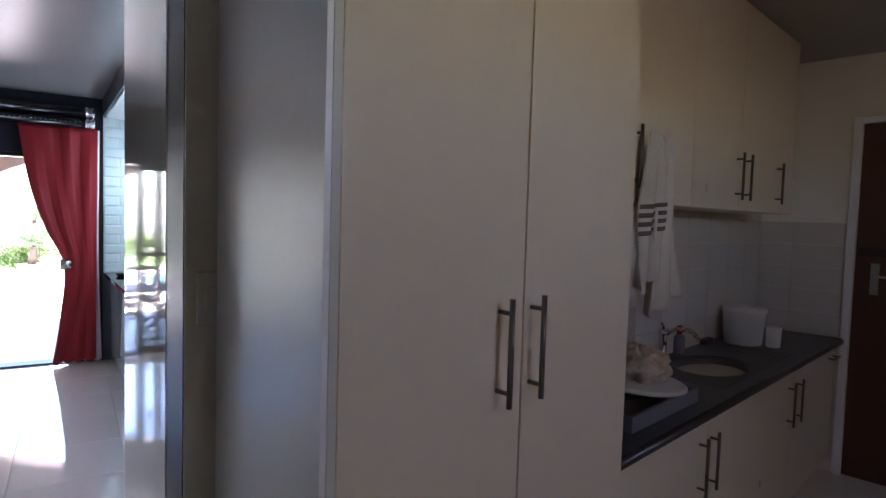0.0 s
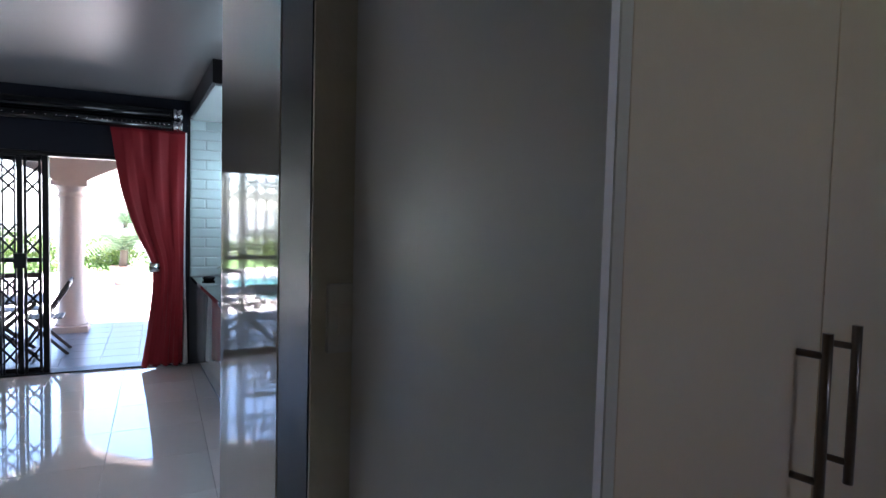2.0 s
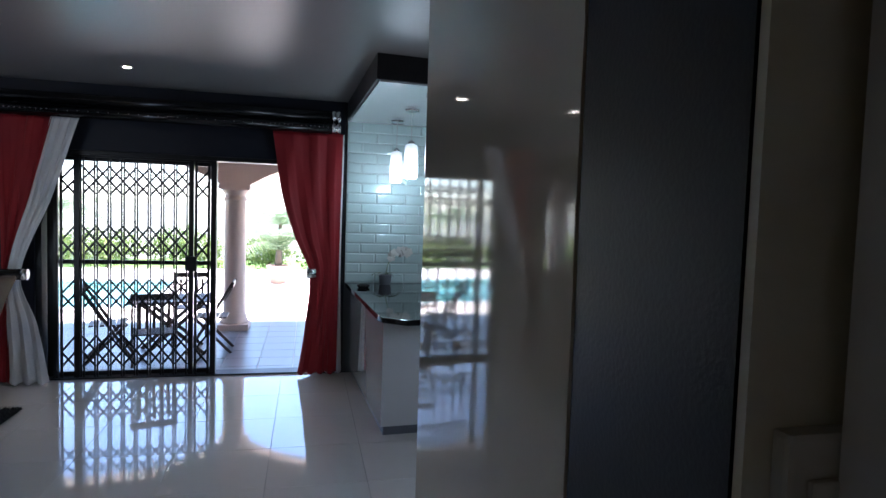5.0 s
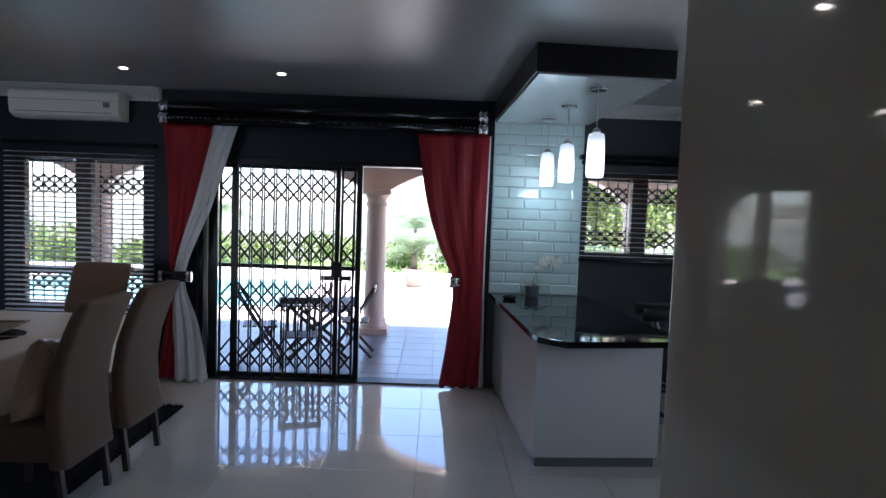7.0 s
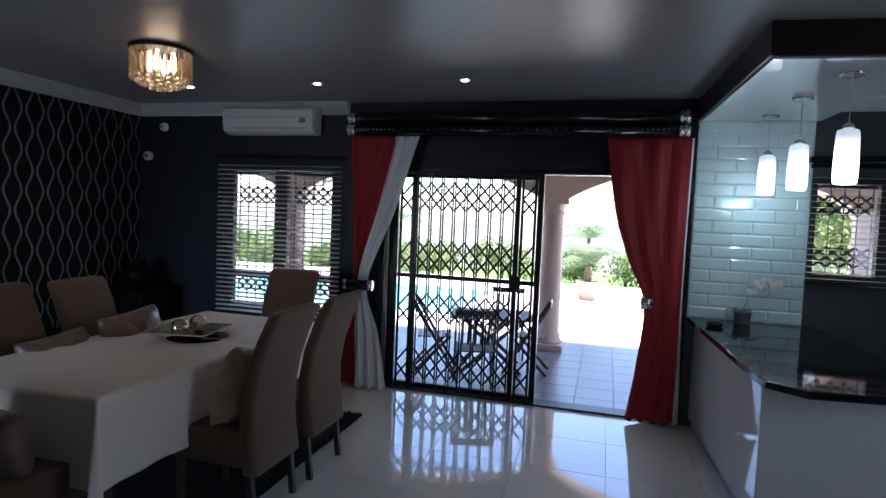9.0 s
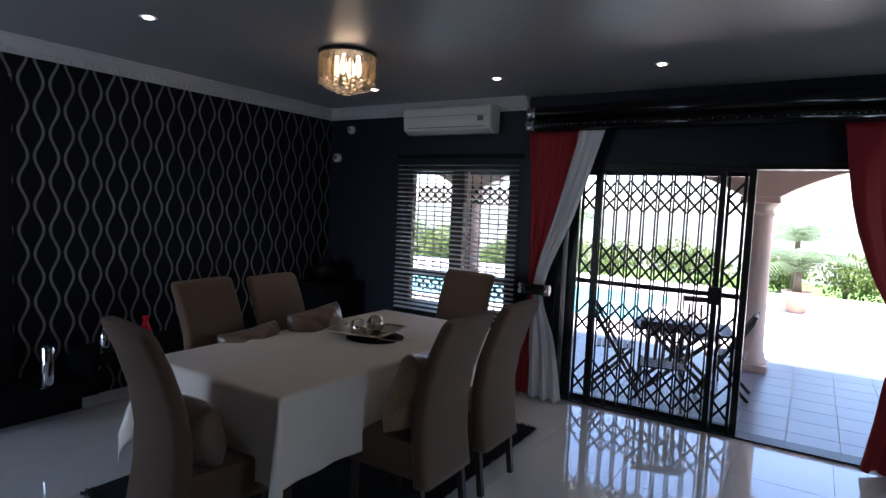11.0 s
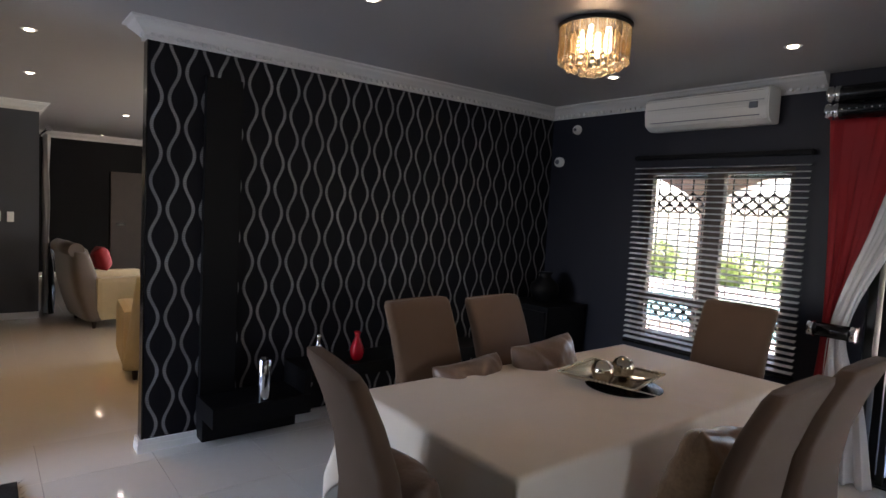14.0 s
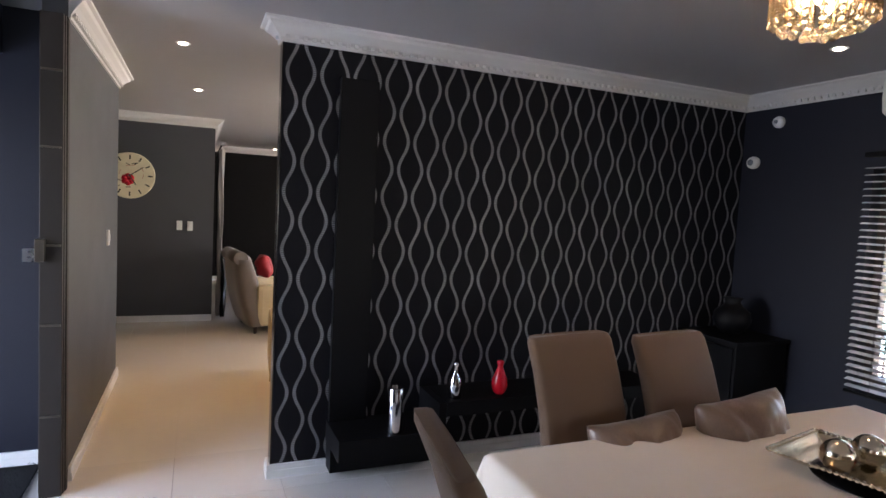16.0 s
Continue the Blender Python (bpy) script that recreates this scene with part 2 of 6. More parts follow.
M = dict(
    navy_paint=principled("navy_paint", (0.0105, 0.0125, 0.023), 0.5, spec=0.35, alpha_noise=0.1, bump=0.08, bump_scale=160),
    grey_paint=principled("grey_paint", (0.055, 0.058, 0.066), 0.5, alpha_noise=0.08, bump=0.08, bump_scale=160),
    cream_paint=principled("cream_paint", (0.76, 0.71, 0.60), 0.5, alpha_noise=0.06, bump=0.08, bump_scale=140),
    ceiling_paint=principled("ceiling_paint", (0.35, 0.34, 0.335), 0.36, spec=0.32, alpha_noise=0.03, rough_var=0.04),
    cornice=principled("cornice", (0.64, 0.63, 0.61), 0.5, alpha_noise=0.03),
    white_trim=principled("white_trim", (0.8, 0.8, 0.78), 0.35, alpha_noise=0.03),
    floor_tile=principled("floor_tile", (0.80, 0.765, 0.70), 0.05, spec=0.6, coat=0.6, alpha_noise=0.05, scale=1.2, fine=14, random_value=0.03, rough_var=0.02),
    grout=principled("grout", (0.50, 0.47, 0.42), 0.5),
    terrace_tile=principled("terrace_tile", (0.14, 0.14, 0.148), 0.3, alpha_noise=0.12, scale=2, random_value=0.08),
    paving=principled("paving", (0.68, 0.62, 0.55), 0.8, alpha_noise=0.12, scale=0.8, fine=20),
    plaster=principled("plaster", (0.56, 0.44, 0.38), 0.7, alpha_noise=0.07, bump=0.2, bump_scale=40),
    black_lacquer=principled("black_lacquer", (0.008, 0.008, 0.009), 0.16, alpha_noise=0.15, spec=0.5),
    dark_bulkhead=principled("dark_bulkhead", (0.012, 0.010, 0.011), 0.35, alpha_noise=0.12),
    white_gloss=principled("white_gloss", (0.70, 0.70, 0.68), 0.04, alpha_noise=0.02, spec=0.6, coat=1.0, rough_var=0.02),
    white_melamine=principled("white_melamine", (0.74, 0.63, 0.45), 0.3, coat=0.7, coat_rough=0.2, alpha_noise=0.03, bump=0.03, bump_scale=300),
    white_panel=principled("white_panel", (0.83, 0.82, 0.80), 0.45, spec=0.8, coat=1.0, coat_rough=0.34, alpha_noise=0.03, bump=0.03, bump_scale=300),
    black_satin=principled("black_satin", (0.004, 0.004, 0.005), 0.5, alpha_noise=0.15, spec=0.14),
    black_leather=principled("black_leather", (0.012, 0.012, 0.013), 0.42, alpha_noise=0.2, scale=12, fine=120, bump=0.15, bump_scale=180),
    blind_slat=principled("blind_slat", (0.74, 0.76, 0.80), 0.22, alpha_noise=0.1),
    edge_strip=principled("edge_strip", (0.62, 0.60, 0.50), 0.35, alpha_noise=0.05),
    granite=principled("granite", (0.012, 0.012, 0.014), 0.05, alpha_noise=0.5, scale=90, fine=300, spec=0.6, rough_var=0.02),
    laminate=principled("laminate", (0.035, 0.034, 0.038), 0.3, alpha_noise=0.4, scale=60, fine=260),
    wall_tile=principled("wall_tile", (0.64, 0.78, 0.77), 0.08, alpha_noise=0.03, spec=0.6, random_value=0.03, rough_var=0.03),
    tile_joint=principled("tile_joint", (0.52, 0.55, 0.55), 0.7),
    black_metal=principled("black_metal", (0.012, 0.012, 0.012), 0.4, metal=0.3, alpha_noise=0.2),
    bronze_metal=principled("bronze_metal", (0.020, 0.014, 0.011), 0.55, metal=0.1, alpha_noise=0.2),
    dark_wood=principled("dark_wood", (0.035, 0.018, 0.012), 0.4, alpha_noise=0.25, scale=8, fine=80, bump=0.1),
    brown_door=principled("brown_door", (0.075, 0.028, 0.018), 0.4, alpha_noise=0.25, scale=5, fine=80, bump=0.1),
    chrome=principled("chrome", (0.75, 0.75, 0.76), 0.10, metal=1.0, alpha_noise=0.04, rough_var=0.04),
    steel=principled("steel", (0.55, 0.55, 0.55), 0.28, metal=1.0, alpha_noise=0.06),
    handle_metal=principled("handle_metal", (0.16, 0.14, 0.12), 0.35, metal=1.0, alpha_noise=0.1),
    red_cloth=principled("red_cloth", (0.30, 0.006, 0.012), 0.65, alpha_noise=0.14, scale=4, fine=220, sheen=0.05, bump=0.15, bump_scale=500),
    white_sheer=principled("white_sheer", (0.80, 0.80, 0.82), 0.8, alpha_noise=0.06, bump=0.1, bump_scale=500),
    grey_sheer=principled("grey_sheer", (0.35, 0.34, 0.33), 0.7, alpha_noise=0.1),
    tablecloth=principled("tablecloth", (0.82, 0.72, 0.61), 0.55, alpha_noise=0.05, scale=5, fine=300, sheen=0.2, bump=0.16, bump_scale=9),
    chair_cloth=principled("chair_cloth", (0.118, 0.067, 0.039), 0.88, alpha_noise=0.14, scale=5, fine=260, sheen=0.18, bump=0.3, bump_scale=420),
    satin=principled("satin", (0.165, 0.105, 0.074), 0.30, alpha_noise=0.35, scale=9, fine=90, sheen=0.12, bump=0.25, bump_scale=28),
    rug=principled("rug", (0.010, 0.010, 0.011), 0.95, alpha_noise=0.3, bump=0.6, bump_scale=90),
    red_glass=principled("red_glass", (0.55, 0.008, 0.02), 0.08, alpha_noise=0.05),
    plastic_white=principled("plastic_white", (0.75, 0.74, 0.70), 0.35, alpha_noise=0.03),
    plastic_grey=principled("plastic_grey", (0.16, 0.17, 0.19), 0.5, alpha_noise=0.08),
    towel=principled("towel", (0.62, 0.56, 0.45), 0.9, alpha_noise=0.1, bump=0.5, bump_scale=200, sheen=0.3),
    towel_stripe=principled("towel_stripe", (0.16, 0.11, 0.08), 0.9, alpha_noise=0.1),
    cream_leather=principled("cream_leather", (0.62, 0.52, 0.33), 0.5, alpha_noise=0.1, scale=7, bump=0.1),
    taupe_velvet=principled("taupe_velvet", (0.13, 0.105, 0.09), 0.8, alpha_noise=0.15, sheen=0.5),
    clock_face=principled("clock_face", (0.66, 0.58, 0.40), 0.5, alpha_noise=0.12, scale=12),
    ink=principled("ink", (0.03, 0.025, 0.02), 0.5),
    terracotta=principled("terracotta", (0.52, 0.33, 0.24), 0.8, alpha_noise=0.12),
    sink_steel=principled("sink_steel", (0.10, 0.10, 0.10), 0.42, metal=0.8, alpha_noise=0.1),
    splash_tile=principled("splash_tile", (0.60, 0.55, 0.47), 0.3, alpha_noise=0.04),
    striped_cloth=principled("striped_cloth", (0.52, 0.44, 0.33), 0.9, alpha_noise=0.55, scale=16, fine=60, bump=0.4, bump_scale=120),
    gold_satin=principled("gold_satin", (0.30, 0.19, 0.105), 0.22, alpha_noise=0.5, scale=11, fine=70, sheen=0.4, bump=0.35, bump_scale=30),
    water=principled("water", (0.14, 0.46, 0.48), 0.05, alpha_noise=0.1, bump=0.2, bump_scale=6),
    lawn=principled("lawn", (0.09, 0.16, 0.03), 0.9, alpha_noise=0.3, scale=3, fine=40),
    bark=principled("bark", (0.12, 0.09, 0.06), 0.9, alpha_noise=0.25, bump=0.5, bump_scale=30),
    teak=principled("teak", (0.05, 0.03, 0.022), 0.5, alpha_noise=0.25, scale=9, fine=90),
    glare_pale=principled("glare_pale", (0.70, 0.62, 0.56), 0.8, alpha_noise=0.1),
    glass=clear_glass("glass", 0.07),
    wallpaper=wallpaper("wallpaper"),
    leaf=leafy("leaf", (0.07, 0.12, 0.02), (0.19, 0.24, 0.05)),
    palm_leaf=leafy("palm_leaf", (0.07, 0.12, 0.05), (0.16, 0.21, 0.10)),
    flower=principled("flower", (0.8, 0.78, 0.74), 0.6),
    downlight_glow=glowing("downlight_glow", (1.0, 0.88, 0.70), 5.0),
    pendant_glow=lamp_shade("pendant_glow", (0.88, 0.97, 1.0), -0.50, -0.33, 0.75, 0.10),
    bulb_glow=glowing("bulb_glow", (1.0, 0.78, 0.48), 2.0),
    cream_gloss=principled("cream_gloss", (0.74, 0.67, 0.57), 0.05, alpha_noise=0.02, spec=0.6, coat=0.6, rough_var=0.02),
    silver_gilt=principled("silver_gilt", (0.70, 0.62, 0.50), 0.16, metal=1.0, alpha_noise=0.08),
    mirror_panel=principled("mirror_panel", (0.90, 0.93, 0.93), 0.03, metal=0.45, alpha_noise=0.02, rough_var=0.02),
    crystal=see_through("crystal", (0.62, 0.45, 0.25), 0.14, 0.6),
    crystal_ball=see_through("crystal_ball", (0.95, 0.84, 0.66), 0.04, 0.8),
)

# ---- shapes ----


def box(bm, x0, x1, y0, y1, z0, z1, bevel=0.0):
    vs = [bm.verts.new((x, y, z)) for x in (x0, x1) for y in (y0, y1) for z in (z0, z1)]
    fs = [bm.faces.new([vs[i] for i in f]) for f in ((0, 1, 3, 2), (4, 6, 7, 5), (0, 4, 5, 1), (2, 3, 7, 6), (0, 2, 6, 4), (1, 5, 7, 3))]
    if bevel:
        es = {e for f in fs for e in f.edges}
        bmesh.ops.bevel(bm, geom=list(es), offset=bevel, segments=2, affect="EDGES", profile=0.7)
    return bm


def boxed(x0, x1, y0, y1, z0, z1, bevel=0.0):
    return box(bmesh.new(), x0, x1, y0, y1, z0, z1, bevel)


def prism(bm, plan, z0, z1, bevel=0.0):
    """An upright prism on a plan of corners, anticlockwise."""
    lo = [bm.verts.new((x, y, z0)) for x, y in plan]
    hi = [bm.verts.new((x, y, z1)) for x, y in plan]
    k = len(plan)
    fs = [bm.faces.new(lo[::-1]), bm.faces.new(hi)]
    fs += [bm.faces.new((lo[i], lo[(i + 1) % k], hi[(i + 1) % k], hi[i])) for i in range(k)]
    if bevel:
        es = {e for f in fs for e in f.edges}
        bmesh.ops.bevel(bm, geom=list(es), offset=bevel, segments=2, affect="EDGES", profile=0.7)
    return bm


def bar(bm, p0, p1, r, seg=10, r2=None):
    """A round bar between two points, closed at both ends."""
    p0, p1 = Vector(p0), Vector(p1)
    q = (p1 - p0).to_track_quat("Z", "Y").to_matrix()
    r2 = r if r2 is None else r2
    ra = [bm.verts.new(p0 + q @ Vector((r * math.cos(2 * math.pi * i / seg), r * math.sin(2 * math.pi * i / seg), 0))) for i in range(seg)]
    rb = [bm.verts.new(p1 + q @ Vector((r2 * math.cos(2 * math.pi * i / seg), r2 * math.sin(2 * math.pi * i / seg), 0))) for i in range(seg)]
    bm.faces.new(ra[::-1])
    bm.faces.new(rb)
    for i in range(seg):
        f = bm.faces.new((ra[i], ra[(i + 1) % seg], rb[(i + 1) % seg], rb[i]))
        f.smooth = True
    return bm


def flat_bar(bm, p0, p1, w, d):
    """A flat strip between two points of the xz plane, w wide in it and d deep along y."""
    p0, p1 = Vector(p0), Vector(p1)
    a = (p1 - p0).normalized()
    s = Vector((a.z, 0, -a.x)) * w / 2
    e = Vector((0, d / 2, 0))
    vs = [bm.verts.new(p + i * s + j * e) for p in (p0, p1) for i in (-1, 1) for j in (-1, 1)]
    for f in ((0, 1, 3, 2), (4, 6, 7, 5), (0, 4, 5, 1), (2, 3, 7, 6), (0, 2, 6, 4), (1, 5, 7, 3)):
        bm.faces.new([vs[i] for i in f])
    bmesh.ops.recalc_face_normals(bm, faces=bm.faces)
    return bm


def lathe(bm, profile, at=(0, 0, 0), seg=24):
    """A turned body: profile of (radius, z) from bottom to top."""
    rings = []
    for r, z in profile:
        rings.append([bm.verts.new((at[0] + max(r, 1e-4) * math.cos(2 * math.pi * i / seg), at[1] + max(r, 1e-4) * math.sin(2 * math.pi * i / seg), at[2] + z)) for i in range(seg)])
    for a, b in zip(rings, rings[1:]):
        for i in range(seg):
            f = bm.faces.new((a[i], a[(i + 1) % seg], b[(i + 1) % seg], b[i]))
            f.smooth = True
    bm.faces.new(rings[0][::-1])
    bm.faces.new(rings[-1])
    return bm


def grid(bm, nu, nv, f, smooth=True, closed=False):
    """A sheet from f(u, v), u and v in 0..1."""
    vs = [[bm.verts.new(f(i / nu, j / nv)) for j in range(nv + 1)] for i in range(nu + 1)]
    for i in range(nu):
        for j in range(nv):
            q = bm.faces.new((vs[i][j], vs[i + 1][j], vs[i + 1][j + 1], vs[i][j + 1]))
            q.smooth = smooth
    return bm


def part(name, bm, material, parent, label="", solid=0.0):
    me = bpy.data.meshes.new(name)
    bmesh.ops.recalc_face_normals(bm, faces=bm.faces)
    bm.to_mesh(me)
    bm.free()
    me.materials.append(material)
    ob = new(name, me)
    ob.parent = parent
    if label:
        ob["label"] = label
    if solid:
        s = ob.modifiers.new("thickness", "SOLIDIFY")
        s.thickness, s.offset = solid, 0
    return ob


def shared(name, me, parent, m=None):
    ob = new(name, me)
    ob.parent = parent
    if m is not None:
        ob.matrix_basis = m
    return ob


def mesh_of(name, bm, material):
    me = bpy.data.meshes.new(name)
    bmesh.ops.recalc_face_normals(bm, faces=bm.faces)
    bm.to_mesh(me)
    bm.free()
    me.materials.append(material)
    return me


def thing(name, m, label, category, group="", kind=""):
    ob = new(name)
    ob.empty_display_size = 0.1
    ob.matrix_basis = m
    return tagged(ob, label, category, group, kind)


def structure(name, bm, material, label="", category=""):
    ob = part(name, bm, material, None)
    return tagged(ob, label or name.replace("_", " "), category, "", "structure")


def solo(name, bm, material, label, category, m=None, group="", solid=0.0):
    ob = part(name, bm, material, None, solid=solid)
    if m is not None:
        ob.matrix_basis = m
    return tagged(ob, label, category, group)

# ---- the setting ----
NW, CEIL = 7.085, 2.72            # inner face of the garden wall, ceiling height
WPX = -5.145                      # face of the papered wall


def wall_with_openings(name, x0, x1, y0, y1, openings, material, label):
    """A wall along x with openings (x0, x1, z0, z1)."""
    bm = bmesh.new()
    x = x0
    for a, b, z0, z1 in sorted(openings):
        box(bm, x, a, y0, y1, 0, CEIL + 0.1)
        if z0 > 0:
            box(bm, a, b, y0, y1, 0, z0)
        box(bm, a, b, y0, y1, z1, CEIL + 0.1)
        x = b
    box(bm, x, x1, y0, y1, 0, CEIL + 0.1)
    return structure(name, bm, material, label, "wall")


wall_with_openings("wall_north", -5.35, 0.40, NW, NW + 0.25, [(-4.105, -2.86, 0.62, 2.10), (-2.36, 0.14, 0.0, 2.12)], M["navy_paint"], "dark navy painted wall facing the garden")
wall_with_openings("wall_kitchen", 0.40, 3.30, NW, NW + 0.25, [(1.27, 2.40, 1.28, 2.10)], M["grey_paint"], "dark grey kitchen wall with a window")
structure("wall_papered", boxed(WPX - 0.09, WPX, 3.354, NW, 0, CEIL + 0.1), M["wallpaper"], "black wallpaper with silver wave pattern", "wall")
structure("trim_paper_edge", boxed(WPX - 0.092, WPX + 0.002, 3.346, 3.3535, 0, CEIL), M["black_lacquer"], "glossy black edge strip of the papered wall", "trim")
# wall between scullery and dining room, with the doorway in it
structure("wall_doorway_west", boxed(-3.55, -0.85, 1.60, 1.86, 0, CEIL + 0.1), M["navy_paint"], "dark navy painted wall behind the dining table", "wall")
structure("wall_entrance_head", boxed(-5.75, -3.55, 1.60, 1.86, 2.45, CEIL + 0.1), M["navy_paint"], "navy wall over the entrance recess", "wall")
structure("wall_entrance_side", boxed(-5.95, -5.75, 0.2, 2.13, 0, CEIL + 0.1), M["navy_paint"], "navy blue side wall of the entrance recess", "wall")
structure("wall_entrance_east", boxed(-3.55, -3.35, 0.2, 1.60, 0, CEIL + 0.1), M["navy_paint"], "navy side wall of the entrance recess", "wall")
structure("wall_entrance_front", boxed(-5.75, -3.55, 0.2, 0.36, 2.25, CEIL + 0.1), M["navy_paint"], "navy wall over the entrance door", "wall")
ent = tagged(new("door_entrance"), "glazed entrance door with a dark frame", "door", "", "structure")
for a in ((-5.75, -5.66), (-4.70, -4.60), (-3.64, -3.55)):
    part("frame_post", boxed(a[0], a[1], 0.22, 0.30, 0, 2.25, 0.004), M["dark_wood"], ent)
part("frame_head", boxed(-5.66, -3.64, 0.22, 0.30, 2.19, 2.25, 0.004), M["dark_wood"], ent)
structure("wall_doorway_head", boxed(-0.85, 0.351, 1.56, 1.82, 2.42, CEIL + 0.1), M["navy_paint"], "dark navy wall over the doorway", "wall")
structure("wall_lining", boxed(0.353, 0.80, 1.523, 1.533, 0, CEIL), M["cream_paint"], "cream painted scullery wall by the doorway", "wall")
# the opening and its frame are added, unseen, to hold the fill lamp
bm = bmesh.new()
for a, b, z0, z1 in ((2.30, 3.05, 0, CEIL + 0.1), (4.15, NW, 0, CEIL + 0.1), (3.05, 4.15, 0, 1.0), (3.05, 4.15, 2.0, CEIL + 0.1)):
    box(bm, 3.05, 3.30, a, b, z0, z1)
structure("wall_east", bm, M["grey_paint"], "dark grey kitchen wall with an added, unseen opening", "wall")
east = tagged(new("window_kitchen_side"), "unseen dark frame added round the kitchen fill lamp's opening", "window", "", "structure")
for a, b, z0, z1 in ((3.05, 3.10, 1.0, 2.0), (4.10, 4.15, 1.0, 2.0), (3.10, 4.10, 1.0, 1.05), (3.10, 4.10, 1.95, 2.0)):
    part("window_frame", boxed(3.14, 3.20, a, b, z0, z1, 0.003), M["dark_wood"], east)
# hall and lounge
structure("wall_hall", boxed(-7.58, -5.36, 2.13, 2.25, 0, CEIL + 0.1), M["grey_paint"], "dark grey hall wall", "wall")
structure("wall_clock", boxed(-10.4, -10.1, -1.0, 3.12, 0, CEIL + 0.1), M["grey_paint"], "dark grey wall with a round clock", "wall")
structure("wall_lounge_return", boxed(-14.3, -10.4, 2.9, 3.12, 0, CEIL + 0.1), M["black_satin"], "dark lounge wall", "wall")
structure("wall_lounge_west", boxed(-14.55, -14.3, 2.9, NW + 0.25, 0, CEIL + 0.1), M["black_satin"], "dark lounge wall with a door", "wall")
wall_with_openings("wall_lounge_north", -14.3, -5.35, NW, NW + 0.25, [(-11.4, -6.6, 0.25, 2.25)], M["grey_paint"], "lounge wall with a wide window")
structure("wall_hall_south", boxed(-10.1, -7.3, -1.25, -1.0, 0, CEIL + 0.1), M["grey_paint"], "hall end wall", "wall")
structure("wall_hall_side", boxed(-7.58, -7.3, -1.0, 2.13, 0, CEIL + 0.1), M["grey_paint"], "hall side wall", "wall")
# scullery shell, turned a little against the rest of the house
SR = 12.2
SP = pose(0.477, 0.902, 0, 0, 0, SR)


def s_plan(*uv):
    return [tuple((SP @ Vector((u, v, 0)))[:2]) for u, v in uv]


structure("wall_doorway_east", prism(bmesh.new(), [(0.351, 1.535)] + s_plan((0.30, 0.635), (4.15, 0.635), (4.15, 0.84), (0.62, 0.84)) + [(0.351, 1.82)], 0, CEIL + 0.1), M["navy_paint"], "dark navy wall beside the doorway", "wall")
structure("wall_scullery_back", prism(bmesh.new(), s_plan((0.30, 0.60), (4.15, 0.60), (4.15, 0.63), (0.30, 0.63)), 0, CEIL), M["cream_paint"], "cream scullery wall behind the sink", "wall")
bm = bmesh.new()
prism(bm, s_plan((4.0, 0.08), (4.15, 0.08), (4.15, 0.60), (4.0, 0.60)), 0, CEIL)
prism(bm, s_plan((4.0, -0.76), (4.15, -0.76), (4.15, 0.08), (4.0, 0.08)), 2.33, CEIL)
prism(bm, s_plan((4.0, -3.2), (4.15, -3.2), (4.15, -0.76), (4.0, -0.76)), 0, CEIL)
structure("wall_scullery_end", bm, M["cream_paint"], "cream scullery wall with a brown door", "wall")
# closing wall, unseen; its high opening is made up for the fill lamp
bm = bmesh.new()
for a, b, z0, z1 in ((-1.6, 0.9, 0, CEIL), (2.3, 4.9, 0, CEIL), (0.9, 2.3, 0, 2.0), (0.9, 2.3, 2.4, CEIL)):
    box(bm, a, b, -2.0, -1.8, z0, z1)
structure("wall_scullery_south", bm, M["cream_paint"], "cream scullery wall with an added, unseen lamp opening", "wall")
structure("wall_scullery_west", boxed(-1.6, -1.45, -1.8, 1.60, 0, CEIL), M["cream_paint"], "cream scullery side wall", "wall")
structure("wall_scullery_far_east", boxed(4.75, 4.9, -1.8, 1.535, 0, CEIL), M["cream_paint"], "cream scullery outer wall", "wall")

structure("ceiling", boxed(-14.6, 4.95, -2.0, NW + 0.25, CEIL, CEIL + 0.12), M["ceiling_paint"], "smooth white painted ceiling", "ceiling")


def cornice_run(bm, p0, p1, inward, ext0=0, ext1=0):
    """A moulded cornice from p0 to p1 along a wall; inward points into the room. With a row of small dentils."""
    p0, p1, n = Vector((*p0, 0)), Vector((*p1, 0)), Vector((*inward, 0))
    prof = [(0, -0.115), (0.012, -0.115), (0.016, -0.09), (0.03, -0.075), (0.05, -0.055), (0.075, -0.035), (0.085, -0.018), (0.105, -0.012), (0.108, 0), (0, 0)]
    w = (p1 - p0).normalized()
    a = [bm.verts.new(p0 + n * d - w * d * ext0 + Vector((0, 0, CEIL + z))) for d, z in prof]
    b = [bm.verts.new(p1 + n * d + w * d * ext1 + Vector((0, 0, CEIL + z))) for d, z in prof]
    k = len(prof)
    for i in range(k):
        bm.faces.new((a[i], b[i], b[(i + 1) % k], a[(i + 1) % k]))
    bm.faces.new(a)
    bm.faces.new(b[::-1])
    run = p1 - p0
    c = int(run.length / 0.05)
    t = run.normalized() * 0.012
    for i in range(c):
        q = p0 + run * ((i + 0.5) / c)
        vs = [bm.verts.new(q + s * t + n * d + Vector((0, 0, CEIL + z))) for s in (-1, 1) for d in (0.014, 0.034) for z in (-0.100, -0.078)]
        for f in ((0, 1, 3, 2), (4, 6, 7, 5), (0, 4, 5, 1), (2, 3, 7, 6), (0, 2, 6, 4), (1, 5, 7, 3)):
            bm.faces.new([vs[j] for j in f])


